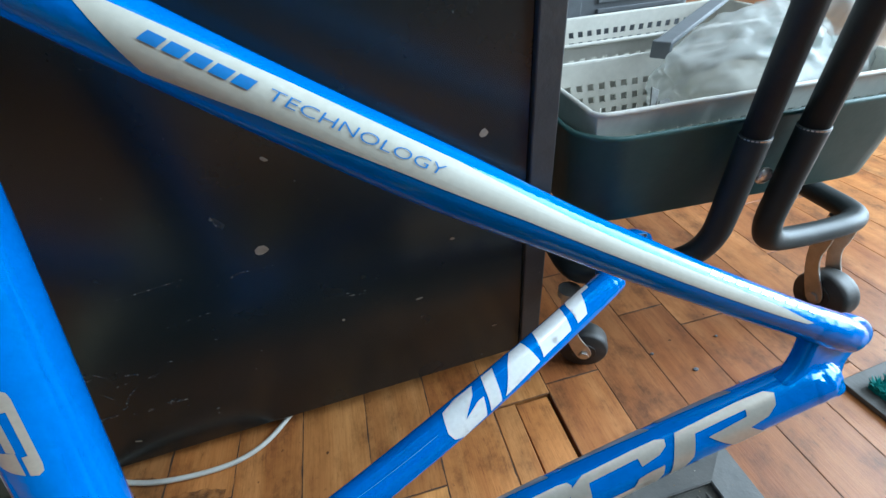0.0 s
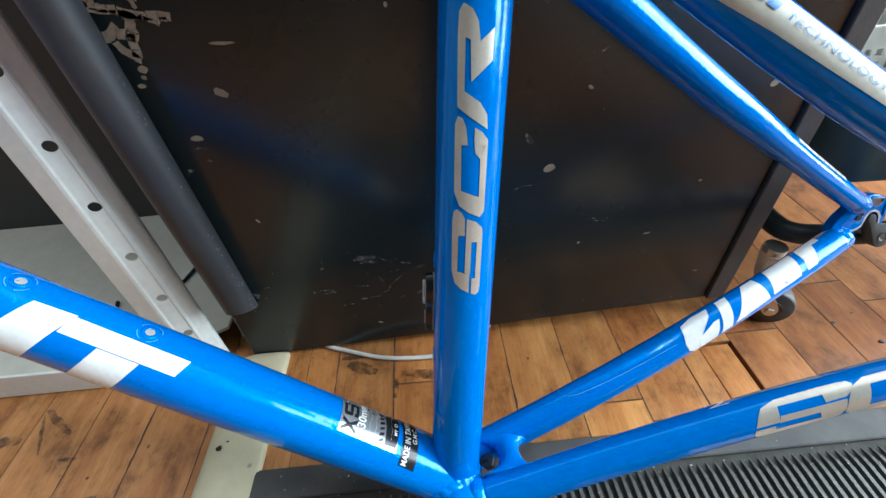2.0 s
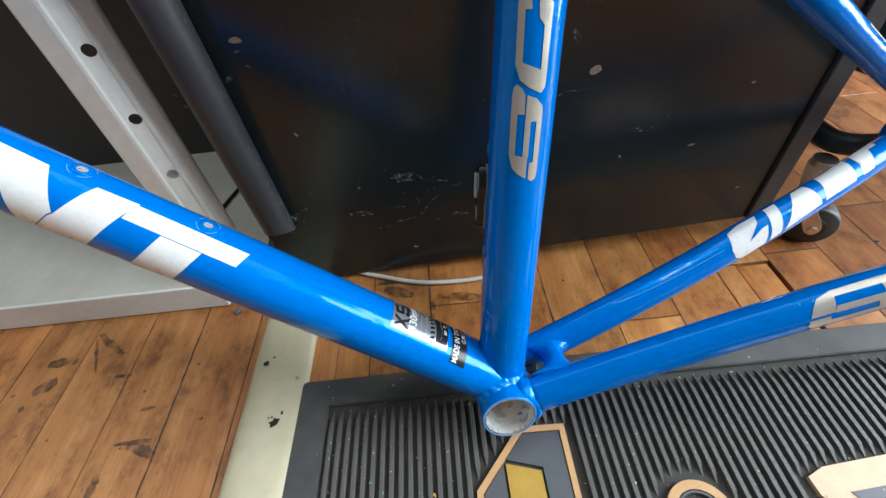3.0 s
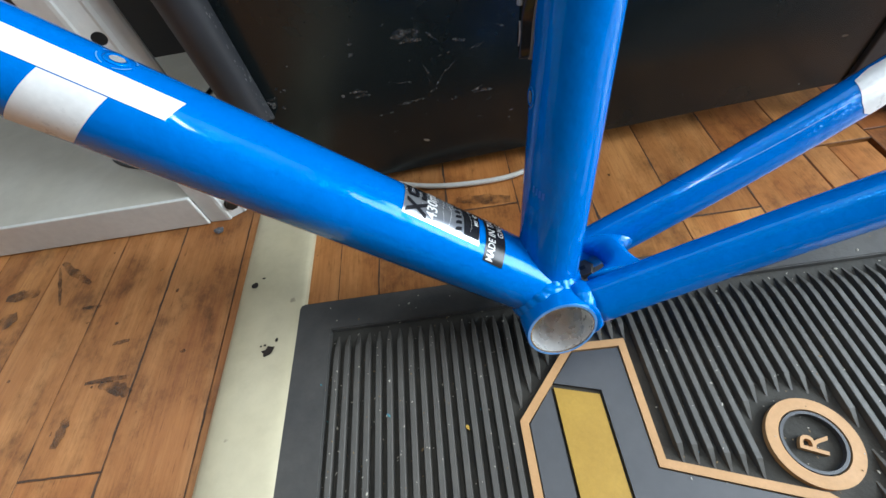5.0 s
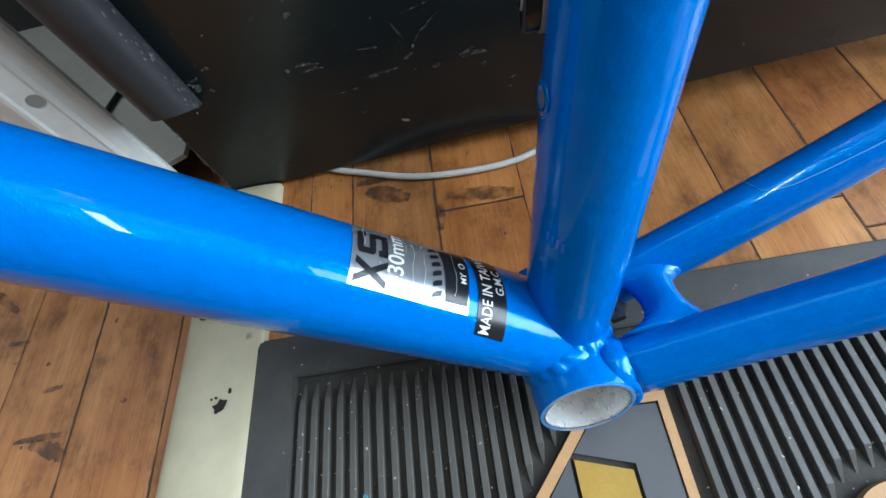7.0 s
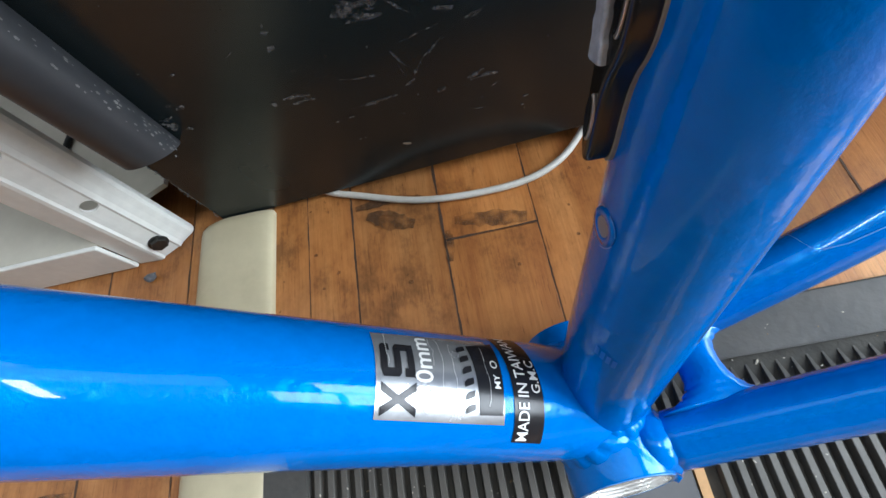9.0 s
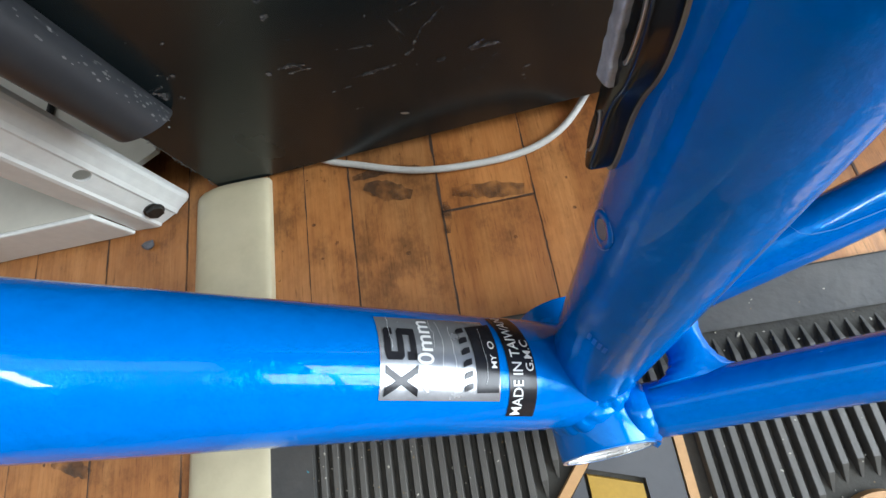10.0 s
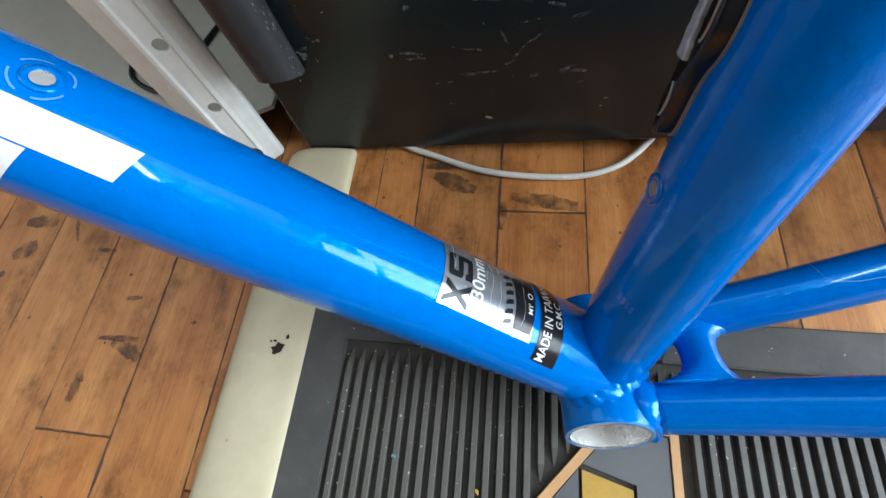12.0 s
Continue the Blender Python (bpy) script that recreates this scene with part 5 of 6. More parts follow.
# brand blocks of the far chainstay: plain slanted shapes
for q in ([(0.198, -12), (0.203, -62), (0.216, -74), (0.232, -72), (0.228, -46), (0.2195, -44), (0.214, -10), (0.2235, -8), (0.2285, -26), (0.234, -26), (0.228, 24), (0.206, 32), (0.1995, 14)],
          [(0.2325, 22), (0.2415, -76), (0.2525, -76), (0.2435, 18)], [(0.2475, 16), (0.2705, -80), (0.2825, -80), (0.2845, 4), (0.2735, 8), (0.272, -14), (0.2625, -12), (0.2585, 12)],
          [(0.2885, 2), (0.2955, -84), (0.3065, -84), (0.3105, -42), (0.3165, -86), (0.3265, -86), (0.3195, -2), (0.3085, 0), (0.3045, -40), (0.2985, 0)],
          [(0.3305, -66), (0.3335, -88), (0.3585, -90), (0.3565, -66), (0.3475, -66), (0.3385, -6), (0.3275, -4), (0.3365, -66)]):
    decal("brand_block", fcs, [[(u - 0.002, a * 1.2 - 6) for u, a in q]], WHITE_DECAL, bike, 0.0003, "white slanted block")
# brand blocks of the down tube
for q in ([(0.2114, 65), (0.215, 36.4), (0.2776, 36.4), (0.2752, 64)], [(0.2345, 35.1), (0.2439, -38.8), (0.2679, -48.5), (0.2569, 35.1)],
          [(0.2952, 64), (0.274, 66.9), (0.2896, -36.9), (0.3142, -39.8), (0.3082, -3.9), (0.306, 2.9)], [(0.3184, 65.5), (0.3449, 68.4), (0.3521, 16), (0.3612, -45.6), (0.3389, -48), (0.3305, 10.2), (0.3221, -40.7), (0.3148, -39.8), (0.3088, -2.9), (0.3068, 3.9)]):
    decal("brand_block", down_tube, [q], WHITE_DECAL, bike, 0.0003, "large white slanted block")
# size sticker and maker's label
decal("size_sticker", down_tube, [[(0.1121, 48.3), (0.0664, 45), (0.0686, 124), (0.1125, 120.5)]], FOIL, bike, 0.0003, "brushed silver size sticker")
R0 = math.degrees(1 / 0.0217)
# the two size letters, squared and bold, read along the girth
letter = lambda v, u: (0.0995 + 0.0112 * v, 79.0 + 28.0 * u)
S_LETTER = [[letter(*p) for p in q] for q in ([(0, 0.0), (0, 0.24), (0.2, 0.24), (0.3, 0.24), (0.3, 0.0)], [(0, 0.0), (0, 1.0), (0.08, 1.0), (0.2, 0.85), (0.2, 0.0)], [(0.08, 1.0), (0.52, 1.0), (0.6, 0.88), (0.6, 0.76), (0.2, 0.76), (0.2, 0.85), (0.02, 0.9)],
                                              [(0.4, 0.76), (0.6, 0.76), (0.6, 0.24), (0.4, 0.24)], [(0.4, 0.24), (0.48, 0.24), (1.0, 0.24), (0.95, 0.05), (0.92, 0.0), (0.48, 0.0), (0.4, 0.1)], [(0.8, 0.24), (1.0, 0.24), (1.0, 0.9), (0.92, 1.0), (0.8, 1.0)], [(0.72, 0.76), (0.8, 0.76), (0.8, 1.0), (0.72, 1.0)])]
letter_decal("size_letters", down_tube, "X", lambda x, y: 0.0993 + y, lambda x, y: 50.5 + x * R0, 0.0095, 0.0114, BLACK_INK, bike, 0.0006, "bold black letter X", 0.04)
decal("size_letters", down_tube, S_LETTER, BLACK_INK, bike, 0.0006, "bold black letter S")
letter_decal("size_number", down_tube, "430mm", lambda x, y: 0.0934 + y, lambda x, y: 54 + x * R0, 0.0240, 0.0062, WHITE_DECAL, bike, 0.0006, "white figures 430mm", 0.012)
decal("sticker_field", down_tube, [[(0.0766, 53), (0.0674, 53), (0.0662, 120), (0.0781, 113)]], BLACK_INK, bike, 0.0005, "black printed field")
for k in range(6):
    a0 = 54 + 10 * k
    decal("sticker_bar", down_tube, [[(0.0818 + 0.0002 * k, a0), (0.0782 + 0.0002 * k, a0 + 3), (0.0782 + 0.0002 * k, a0 + 8), (0.0806 + 0.0002 * k, a0 + 6.5), (0.0818 + 0.0002 * k, a0 + 4)]], BLACK_INK, bike, 0.0006)
letter_decal("sticker_letters", down_tube, "MY", lambda x, y: 0.0682 + y, lambda x, y: 74 + x * R0, 0.0044, 0.0024, WHITE_DECAL, bike, 0.0007, "small white letters MY", 0.012)
decal("sticker_ring", down_tube, [[(0.0694 + x, 94.5 + y * R0) for x, y in q] for q in strokes(circle(0, 0, 0.0012, 16), 0.0004, True)], WHITE_DECAL, bike, 0.0007)
rk = random.Random(31)
for s0, a0, a1 in ((0.0898, 58, 118), (0.0855, 54, 112), (0.1085, 88, 119), (0.0925, 90, 119), (0.0728, 60, 112)):
    line = [(s0 + 0.0004 * math.sin(i * 0.9 + s0 * 900) + rk.uniform(-0.0003, 0.0003), a0 + (a1 - a0) * i / 9) for i in range(10)]
    decal("crease", down_tube, [[(p[0] - 0.00004, p[1]), (p[0] + 0.00004, p[1]), (q[0] + 0.00004, q[1]), (q[0] - 0.00004, q[1])] for p, q in zip(line, line[1:])], WHITE_DECAL, bike, 0.00075, "fine pale crease of the sticker")
decal("maker_label", down_tube, [[(0.0619, 29.5), (0.0491, 27.6), (0.0516, 139), (0.0645, 134)]], BLACK_INK, bike, 0.0003, "black origin label")
letter_decal("origin_lettering", down_tube, "MADE IN TAIWAN", lambda x, y: 0.0562 + y + 0.03 * x, lambda x, y: 31.5 + x * R0, 0.0385, 0.0046, WHITE_DECAL, bike, 0.0006, "white lettering MADE IN TAIWAN", 0.008)
letter_decal("maker_letters", down_tube, "G.M.C", lambda x, y: 0.0512 + y + 0.03 * x, lambda x, y: 72 + x * R0, 0.0112, 0.0038, WHITE_DECAL, bike, 0.0006, "white lettering G.M.C", 0.008)
# serial stamps at the foot of the seat tube
for k in range(4):
    decal("stamp_bar", seat_tube, [[(0.082 - 0.0008 * k, -62 + k * 6), (0.078 - 0.0008 * k, -62 + k * 6), (0.078 - 0.0008 * k, -58 + k * 6), (0.082 - 0.0008 * k, -58 + k * 6)]], BLUE_WORN, bike, 0.0003)
for k in range(3):
    decal("small_bar", seat_tube, [[(0.338 + 0.004 * k, -88), (0.3402 + 0.004 * k, -88), (0.3402 + 0.004 * k, -84), (0.338 + 0.004 * k, -84)]], WHITE_DECAL, bike, 0.0003)

# edge of the clear guard film on the far chainstay
EDGE_LINE = [(0.085, -127), (0.0848, -110), (0.0849, -90), (0.0858, -72), (0.089, -60), (0.097, -50), (0.114, -44), (0.132, -40), (0.16, -37), (0.19, -36)]
decal("film_edge", fcs, [[(s, a * 1.0) for s, a in q] for q in [[(p[0], p[1] - 1.2), (p[0] + 0.0004, p[1] + 1.2), (r[0] + 0.0004, r[1] + 1.2), (r[0], r[1] - 1.2)] for p, r in zip(EDGE_LINE, EDGE_LINE[1:])]], PALE_EDGE_GLINT, bike, 0.0003, "thin edge of clear guard film")

# ==== trolley ====
TM = pose(0.483, -0.022, 0, 0, 0, -3.2)
trolley = thing("trolley", "dark green steel utility trolley on casters", "trolley", TM)


def tray_mesh(hx, y0, y1, z0, z1, r, t=0.0016, inset=0.006):
    bm = bmesh.new()
    rows = []
    for k, z, ins in ((0, z0, inset + 0.004), (1, z0 + 0.004, inset), (2, z1 - 0.006, 0.001), (3, z1 - 0.003, -0.0025), (4, z1, -0.0015), (5, z1 - 0.001, t), (6, z0 + 0.004, inset + t)):
        rows.append([bm.verts.new((x, y, z)) for x, y in round_rect(-hx + ins, y0 + ins, hx - ins, y1 - ins, r, 8)])
    n = len(rows[0])
    for a, b in zip(rows, rows[1:]):
        for i in range(n):
            bm.faces.new((a[i], a[(i + 1) % n], b[(i + 1) % n], b[i]))
    bm.faces.new(rows[0][::-1])
    bm.faces.new(rows[-1])
    bmesh.ops.recalc_face_normals(bm, faces=bm.faces)
    return bm


part("tray", tray_mesh(0.149, 0.0, 0.40, 0.178, 0.259, 0.035), GREEN_METAL, trolley, "deep rounded steel tray", smooth=True)
for s, bx in ((-1, 0.150), (1, 0.160)):
    ux = s * 0.0235 - 0.0025
    dx, dy, dz = (0.019, 0.0125, -0.0135) if s < 0 else (0.0, 0.0, 0.0)
    lowp = smooth_path([(ux, -0.0125, 0.25), (ux, -0.0125, 0.185 + dz * 0.2), (ux + s * 0.001, -0.0125 + dy * 0.1, 0.165 + dz * 0.5), (ux + s * 0.008, -0.0117 + dy * 0.4, 0.148 + dz * 0.7), (ux + s * 0.024, -0.009 + dy * 0.7, 0.1375 + dz * 0.85), (ux + s * 0.06 + dx, -0.004 + dy, 0.1305 + dz), (s * (bx - 0.034) + dx, 0.001 + dy, 0.1275 + dz), (s * (bx - 0.010) + dx, 0.008 + dy, 0.126 + dz), (s * bx + dx, 0.024 + dy, 0.126 + dz), (s * bx + dx, 0.08, 0.126 + dz), (s * bx + dx, 0.2, 0.126 + dz), (s * bx + dx, 0.38, 0.126 + dz)], 6)
    part("base_tube", Tube(lowp, [(0, 0.0106, 0.0106)], ref=(0.1, 0.2, 1)).mesh(24, 140), TUBE_GREY, trolley, "bent dark tube with base loop", smooth=True)
    part("upright", Tube([(ux, -0.0125, 0.245), (ux, -0.0125, 0.8)], [(0, 0.0097, 0.0097)], ref=(0, -1, 0)).mesh(24, 3), TUBE_GREY, trolley, smooth=True)
    part("collar", ring((ux, -0.0125, 0.2485), (0, 0, 1), 0.0094, 0.0106, 0.0010, 28), STEEL, trolley, "pale cut tube rim")
bm = bmesh.new()
bmesh.ops.create_icosphere(bm, subdivisions=3, radius=0.0072)
for v in bm.verts:
    v.co = Vector((v.co.x + 0.0085, v.co.y * 0.6 - 0.002, v.co.z + 0.2055))
part("dome_bolt", bm, BORE, trolley, "domed zinc bolt", smooth=True)


def caster(x, y, turn, size=1.14):
    c = part("caster", ring((0, 0, 0.094), (0, 0, 1), 0.0, 0.0105, 0.007, 24), STEEL, trolley, "swivel caster with black tyre")
    c.matrix_local = pose(x, y, 0, 0, 0, turn) @ Matrix.Scale(size, 4)
    part("tyre", Tube([(0.021, -0.011, 0.0245), (0.021, -0.004, 0.0245), (0.021, 0.004, 0.0245), (0.021, 0.011, 0.0245)], [(0, 0.0218, 0.0218), (0.003, 0.0240, 0.0240), (0.006, 0.0245, 0.0245), (0.016, 0.0245, 0.0245), (0.019, 0.0240, 0.0240), (0.022, 0.0218, 0.0218)], ref=(0, 0, 1)).mesh(40, 14), TYRE, c, smooth=True)
    for yy in (-0.0135, 0.0125):
        fork = prism(rounded([(-0.008, 0.096), (0.009, 0.096), (0.010, 0.078), (0.008, 0.064), (0.015, 0.048), (0.026, 0.034), (0.029, 0.024), (0.024, 0.017), (0.017, 0.018), (0.011, 0.027), (-0.001, 0.052), (-0.006, 0.078)], 1), 0, 0.0018, 0.0004)
        fo = part("fork_arm", fork, STEEL, c, "zinc fork")
        fo.matrix_local = pose(0, yy, 0, 90)
    part("axle_nut", prism(circle(0.021, 0.0245, 0.005, 6), 0, 0.004, 0.0005), STEEL, c).matrix_local = pose(0, -0.0135, 0, 90)
    part("hub", prism(circle(0.021, 0.0245, 0.012, 28), 0, 0.0016, 0.0003), TYRE, c).matrix_local = pose(0, -0.0112, 0, 90)
    return c


caster(-0.138, 0.013, -22, 1.015)
caster(0.163, 0.024, -84)
caster(-0.142, 0.37, 200, 1.015)
caster(0.166, 0.37, 140)


def basket_mesh(hx, y0, y1, z0, z1, rows_z, r=0.02):
    """A tapered open basket whose long walls are pierced by rows of square holes."""
    bm = bmesh.new()
    taper = 0.012

    def P(x, y, z):
        k = (z1 - z) / (z1 - z0) * taper
        cx, cy = 0.0, (y0 + y1) / 2
        return Vector((x - math.copysign(k, x) if abs(x) > 0.01 else x, y - math.copysign(k, y - cy), z))

    zs = [z0]
    for zc in rows_z:
        zs += [zc - 0.003, zc + 0.003]
    zs += [z1 - 0.004, z1]
    nx = 24
    for y in (y0, y1):
        xs = []
        for i in range(nx + 1):
            xs += [-hx + 2 * hx * i / nx]
        for i in range(nx):
            a, b = xs[i], xs[i + 1]
            m0, m1 = a + (b - a) * 0.24, a + (b - a) * 0.76
            for (zl, zh) in zip(zs, zs[1:]):
                hole = any(abs((zl + zh) / 2 - zc) < 0.001 for zc in rows_z) and 1 <= i < nx - 1
                for u0, u1 in ((a, m0), (m0, m1), (m1, b)):
                    if hole and u0 == m0:
                        continue
                    bm.faces.new([bm.verts.new(P(*q)) for q in ((u0, y, zl), (u1, y, zl), (u1, y, zh), (u0, y, zh))])
    for x in (-hx, hx):
        bm.faces.new([bm.verts.new(P(*q)) for q in ((x, y0, z0), (x, y1, z0), (x, y1, z1), (x, y0, z1))])
    bm.faces.new([bm.verts.new(P(*q)) for q in ((-hx, y0, z0), (hx, y0, z0), (hx, y1, z0), (-hx, y1, z0))])
    bmesh.ops.remove_doubles(bm, verts=bm.verts[:], dist=1e-5)
    bmesh.ops.recalc_face_normals(bm, faces=bm.faces)
    return bm


def basket(name_label, hx, y0, y1, z0, z1, rows_z, m):
    b = thing("basket", name_label, "basket", m, group="baskets in the trolley")
    w = part("wall", basket_mesh(hx, y0, y1, z0, z1, rows_z), WHITE_PLASTIC, b)
    so = w.modifiers.new("thick", "SOLIDIFY")
    so.thickness, so.offset = 0.0014, 0
    rim = [(x, y, z1) for x, y in round_rect(-hx - 0.002, y0 - 0.002, hx + 0.002, y1 + 0.002, 0.008, 5)]
    rim.append(rim[0])
    part("rim", Tube(rim, [(0, 0.0020, 0.0020)], ref=(0.01, 0.02, 1)).mesh(10, 120, cap=False), WHITE_PLASTIC, b, smooth=True)
    return b


basket("low white plastic basket with square holes, holding clear bags", 0.137, 0.012, 0.13, 0.184, 0.272, (0.214, 0.226, 0.238, 0.250), TM)
basket("low white plastic basket with square holes in the tray", 0.137, 0.145, 0.25, 0.184, 0.285, (0.214, 0.258, 0.269), TM)


def crumple(seed, c, size, sub=4, amp=0.25):
    rr = random.Random(seed)
    off = Vector((rr.uniform(0, 50), rr.uniform(0, 50), rr.uniform(0, 50)))
    bm = bmesh.new()
    bmesh.ops.create_icosphere(bm, subdivisions=sub, radius=1.0)
    for v in bm.verts:
        p = v.co.copy()
        k = 1 + amp * (noise.noise(p * 1.7 + off) + 0.6 * abs(noise.noise(p * 4.1 + off)) - 0.3)
        v.co = Vector((c[0] + p.x * size[0] * k, c[1] + p.y * size[1] * k, c[2] + p.z * size[2] * k))
    return bm


for i, (c, size) in enumerate((((0.03, 0.075, 0.262), (0.085, 0.045, 0.05)), ((0.105, 0.09, 0.27), (0.06, 0.05, 0.06)))):
    b = thing("plastic_bag", "crumpled clear plastic bag in the white basket", "bag", TM, group="bags in the basket")
    part("film", crumple(3 + i, c, size, 5), FILM, b, smooth=True)
    part("content", crumple(13 + i, (c[0], c[1], c[2] - 0.012), (size[0] * 0.6, size[1] * 0.6, size[2] * 0.45), 3, 0.4), (CREAM_METAL, TURQ)[i], b, "pale packed contents" if i == 0 else "turquoise packed contents", smooth=True)
clip = thing("metal_clip", "small dark metal clip on the basket's edge", "clip", TM)
part("leaf", prism([(0, 0), (0.007, 0.001), (0.012, 0.012), (0.004, 0.016)], 0, 0.0012, 0.0003), DARK_STEEL, clip).matrix_local = pose(-0.085, 0.03, 0.262, 70, 0, 20)
part("leaf", prism([(0, 0), (0.012, 0.002), (0.011, 0.006), (0.002, 0.005)], 0, 0.0012, 0.0003), DARK_STEEL, clip).matrix_local = pose(-0.078, 0.03, 0.262, 60, 0, 10)

wand = thing("plastic_wand", "grey flat plastic handle laid across the baskets", "tool", TM)
part("blade", box(-0.007, 0, -0.002, 0.007, 0.30, 0.003, 0.001), GREY_PLASTIC, wand).matrix_local = pose(-0.034, 0.101, 0.288, 3, 0, -52.7)
part("hook", box(-0.008, -0.005, -0.011, 0.008, 0.002, 0.003, 0.001), GREY_PLASTIC, wand).matrix_local = pose(-0.034, 0.101, 0.288, 3, 0, -52.7)

toolbox = thing("tool_case", "grey ribbed plastic tool case behind the baskets", "tool case", TM @ pose(-0.03, 0.27, 0.184, 0, 0, 0))
part("body", box(-0.14, 0, 0, 0.14, 0.11, 0.19, 0.006), GREY_PLASTIC, toolbox)
for k in range(8):
    part("grip_rib", box(0.02, -0.003, 0.1 + 0.011 * k, 0.125, 0.0, 0.1055 + 0.011 * k, 0.001), GREY_PLASTIC, toolbox)
part("panel_frame", box(-0.13, -0.002, 0.09, 0.0, 0.0, 0.185, 0.001), GREY_PLASTIC, toolbox)
GREENP = mat("lime_print", (0.25, 0.5, 0.02), rough=0.5, scale=80)
for k in range(3):
    part("lime_bar", box(-0.09 + 0.022 * k, -0.0026, 0.16, -0.074 + 0.022 * k, -0.0021, 0.172), GREENP, toolbox, "lime print bar")
for k in range(6):
    part("print_bar", box(-0.1 + 0.009 * k, -0.0026, 0.128, -0.0945 + 0.009 * k, -0.0021, 0.134), WHITE_DECAL, toolbox, "pale print bar")

# ==== tufted mat beside the doormat ====
tmat = thing("tufted_mat", "grey ribbed mat with turquoise tufts", "mat", pose(0.585, -0.113, 0, 0, 0, 4))
part("base", prism(round_rect(0, -0.3, 0.4, 0, 0.004), 0.0006, 0.006, 0.0008), RUBBER, tmat)
bm = bmesh.new()
rt = random.Random(21)
for i in range(4200):
    x, y = 0.015 + 0.25 * rt.random() ** 1.6, -0.015 - 0.2 * rt.random() ** 1.3
    h, r, a = rt.uniform(0.006, 0.013), rt.uniform(0.0008, 0.0014), rt.uniform(0, 6.28)
    tip = bm.verts.new((x + 0.006 * math.cos(a), y + 0.006 * math.sin(a), 0.006 + h))
    base = [bm.verts.new((x + r * math.cos(a + k * 2.09), y + r * math.sin(a + k * 2.09), 0.0055)) for k in range(3)]
    mid = [bm.verts.new((x + 0.002 * math.cos(a) + r * math.cos(a + k * 2.09), y + 0.002 * math.sin(a) + r * math.sin(a + k * 2.09), 0.006 + h * 0.6)) for k in range(3)]
    for k in range(3):
        bm.faces.new((base[k], base[(k + 1) % 3], mid[(k + 1) % 3], mid[k]))
        bm.faces.new((mid[k], mid[(k + 1) % 3], tip))
tufts = part("tufts", bm, TURQ, tmat, "dense turquoise tufts")
tufts["kind"] = "stuff"

# ==== small things on the floor ====
STONE = mat("dark_pebble", (0.12, 0.12, 0.13), rough=0.8, scale=150, bump=0.3)
peb = part("pebble", crumple(33, (-0.279, -0.034, 0.003), (0.005, 0.0036, 0.003), 2, 0.5), STONE)
tagged(peb, "small dark grey pebble lying on the parquet", "pebble")
crumbs = bmesh.new()
rc = random.Random(4)
for x, y in ((0.52, -0.03), (0.66, -0.035), (0.585, -0.005), (0.61, 0.0), (0.5, -0.085), (0.44, -0.03), (0.3, -0.02), (0.47, -0.06)):
    g = bmesh.ops.create_icosphere(crumbs, subdivisions=1, radius=rc.uniform(0.0012, 0.0028))
    for v in g["verts"]:
        v.co = Vector((v.co.x * 1.4 + x, v.co.y + y, v.co.z * 0.6 + 0.001))
cr = part("crumbs", crumbs, STONE)
tagged(cr, "scattered crumbs and grit on the parquet", "crumbs", kind="stuff")

# ==== dark stains of the boards ====
STAIN = mat("dark_floor_stain", (0.055, 0.031, 0.018), (0.095, 0.05, 0.025), rough=0.45, scale=60)
sn, sl = STAIN.node_tree.nodes, STAIN.node_tree.links
stc, sno, srp = sn.new("ShaderNodeTexCoord"), sn.new("ShaderNodeTexNoise"), sn.new("ShaderNodeValToRGB")
sno.inputs["Scale"].default_value, sno.inputs["Detail"].default_value = 90, 8
srp.color_ramp.elements[0].position, srp.color_ramp.elements[1].position = 0.30, 0.62
srp.color_ramp.elements[1].color = (0.74, 0.74, 0.74, 1)
sl.new(stc.outputs["Object"], sno.inputs["Vector"])
sl.new(sno.outputs["Fac"], srp.inputs[0])
sl.new(srp.outputs[0], sn["Principled BSDF"].inputs["Alpha"])
rs = random.Random(8)
rng = rs


def smear(path, w):
    """The uneven outline of one worn mark along a path."""
    pts = smooth_path([(x, y, 0) for x, y in path], 6)
    left, right = [], []
    n = len(pts)
    for q in range(n):
        d = (pts[min(q + 1, n - 1)] - pts[max(q - 1, 0)]).normalized()
        nn = Vector((-d.y, d.x, 0))
        k = w / 2 * (0.45 + 0.55 * math.sin(math.pi * (q + 0.6) / (n + 0.2)))
        a, b = pts[q] + nn * k * rs.uniform(0.65, 1.15), pts[q] - nn * k * rs.uniform(0.65, 1.15)
        left.append((a.x, a.y))
        right.append((b.x, b.y))
    return left + right[::-1]


marks = 0
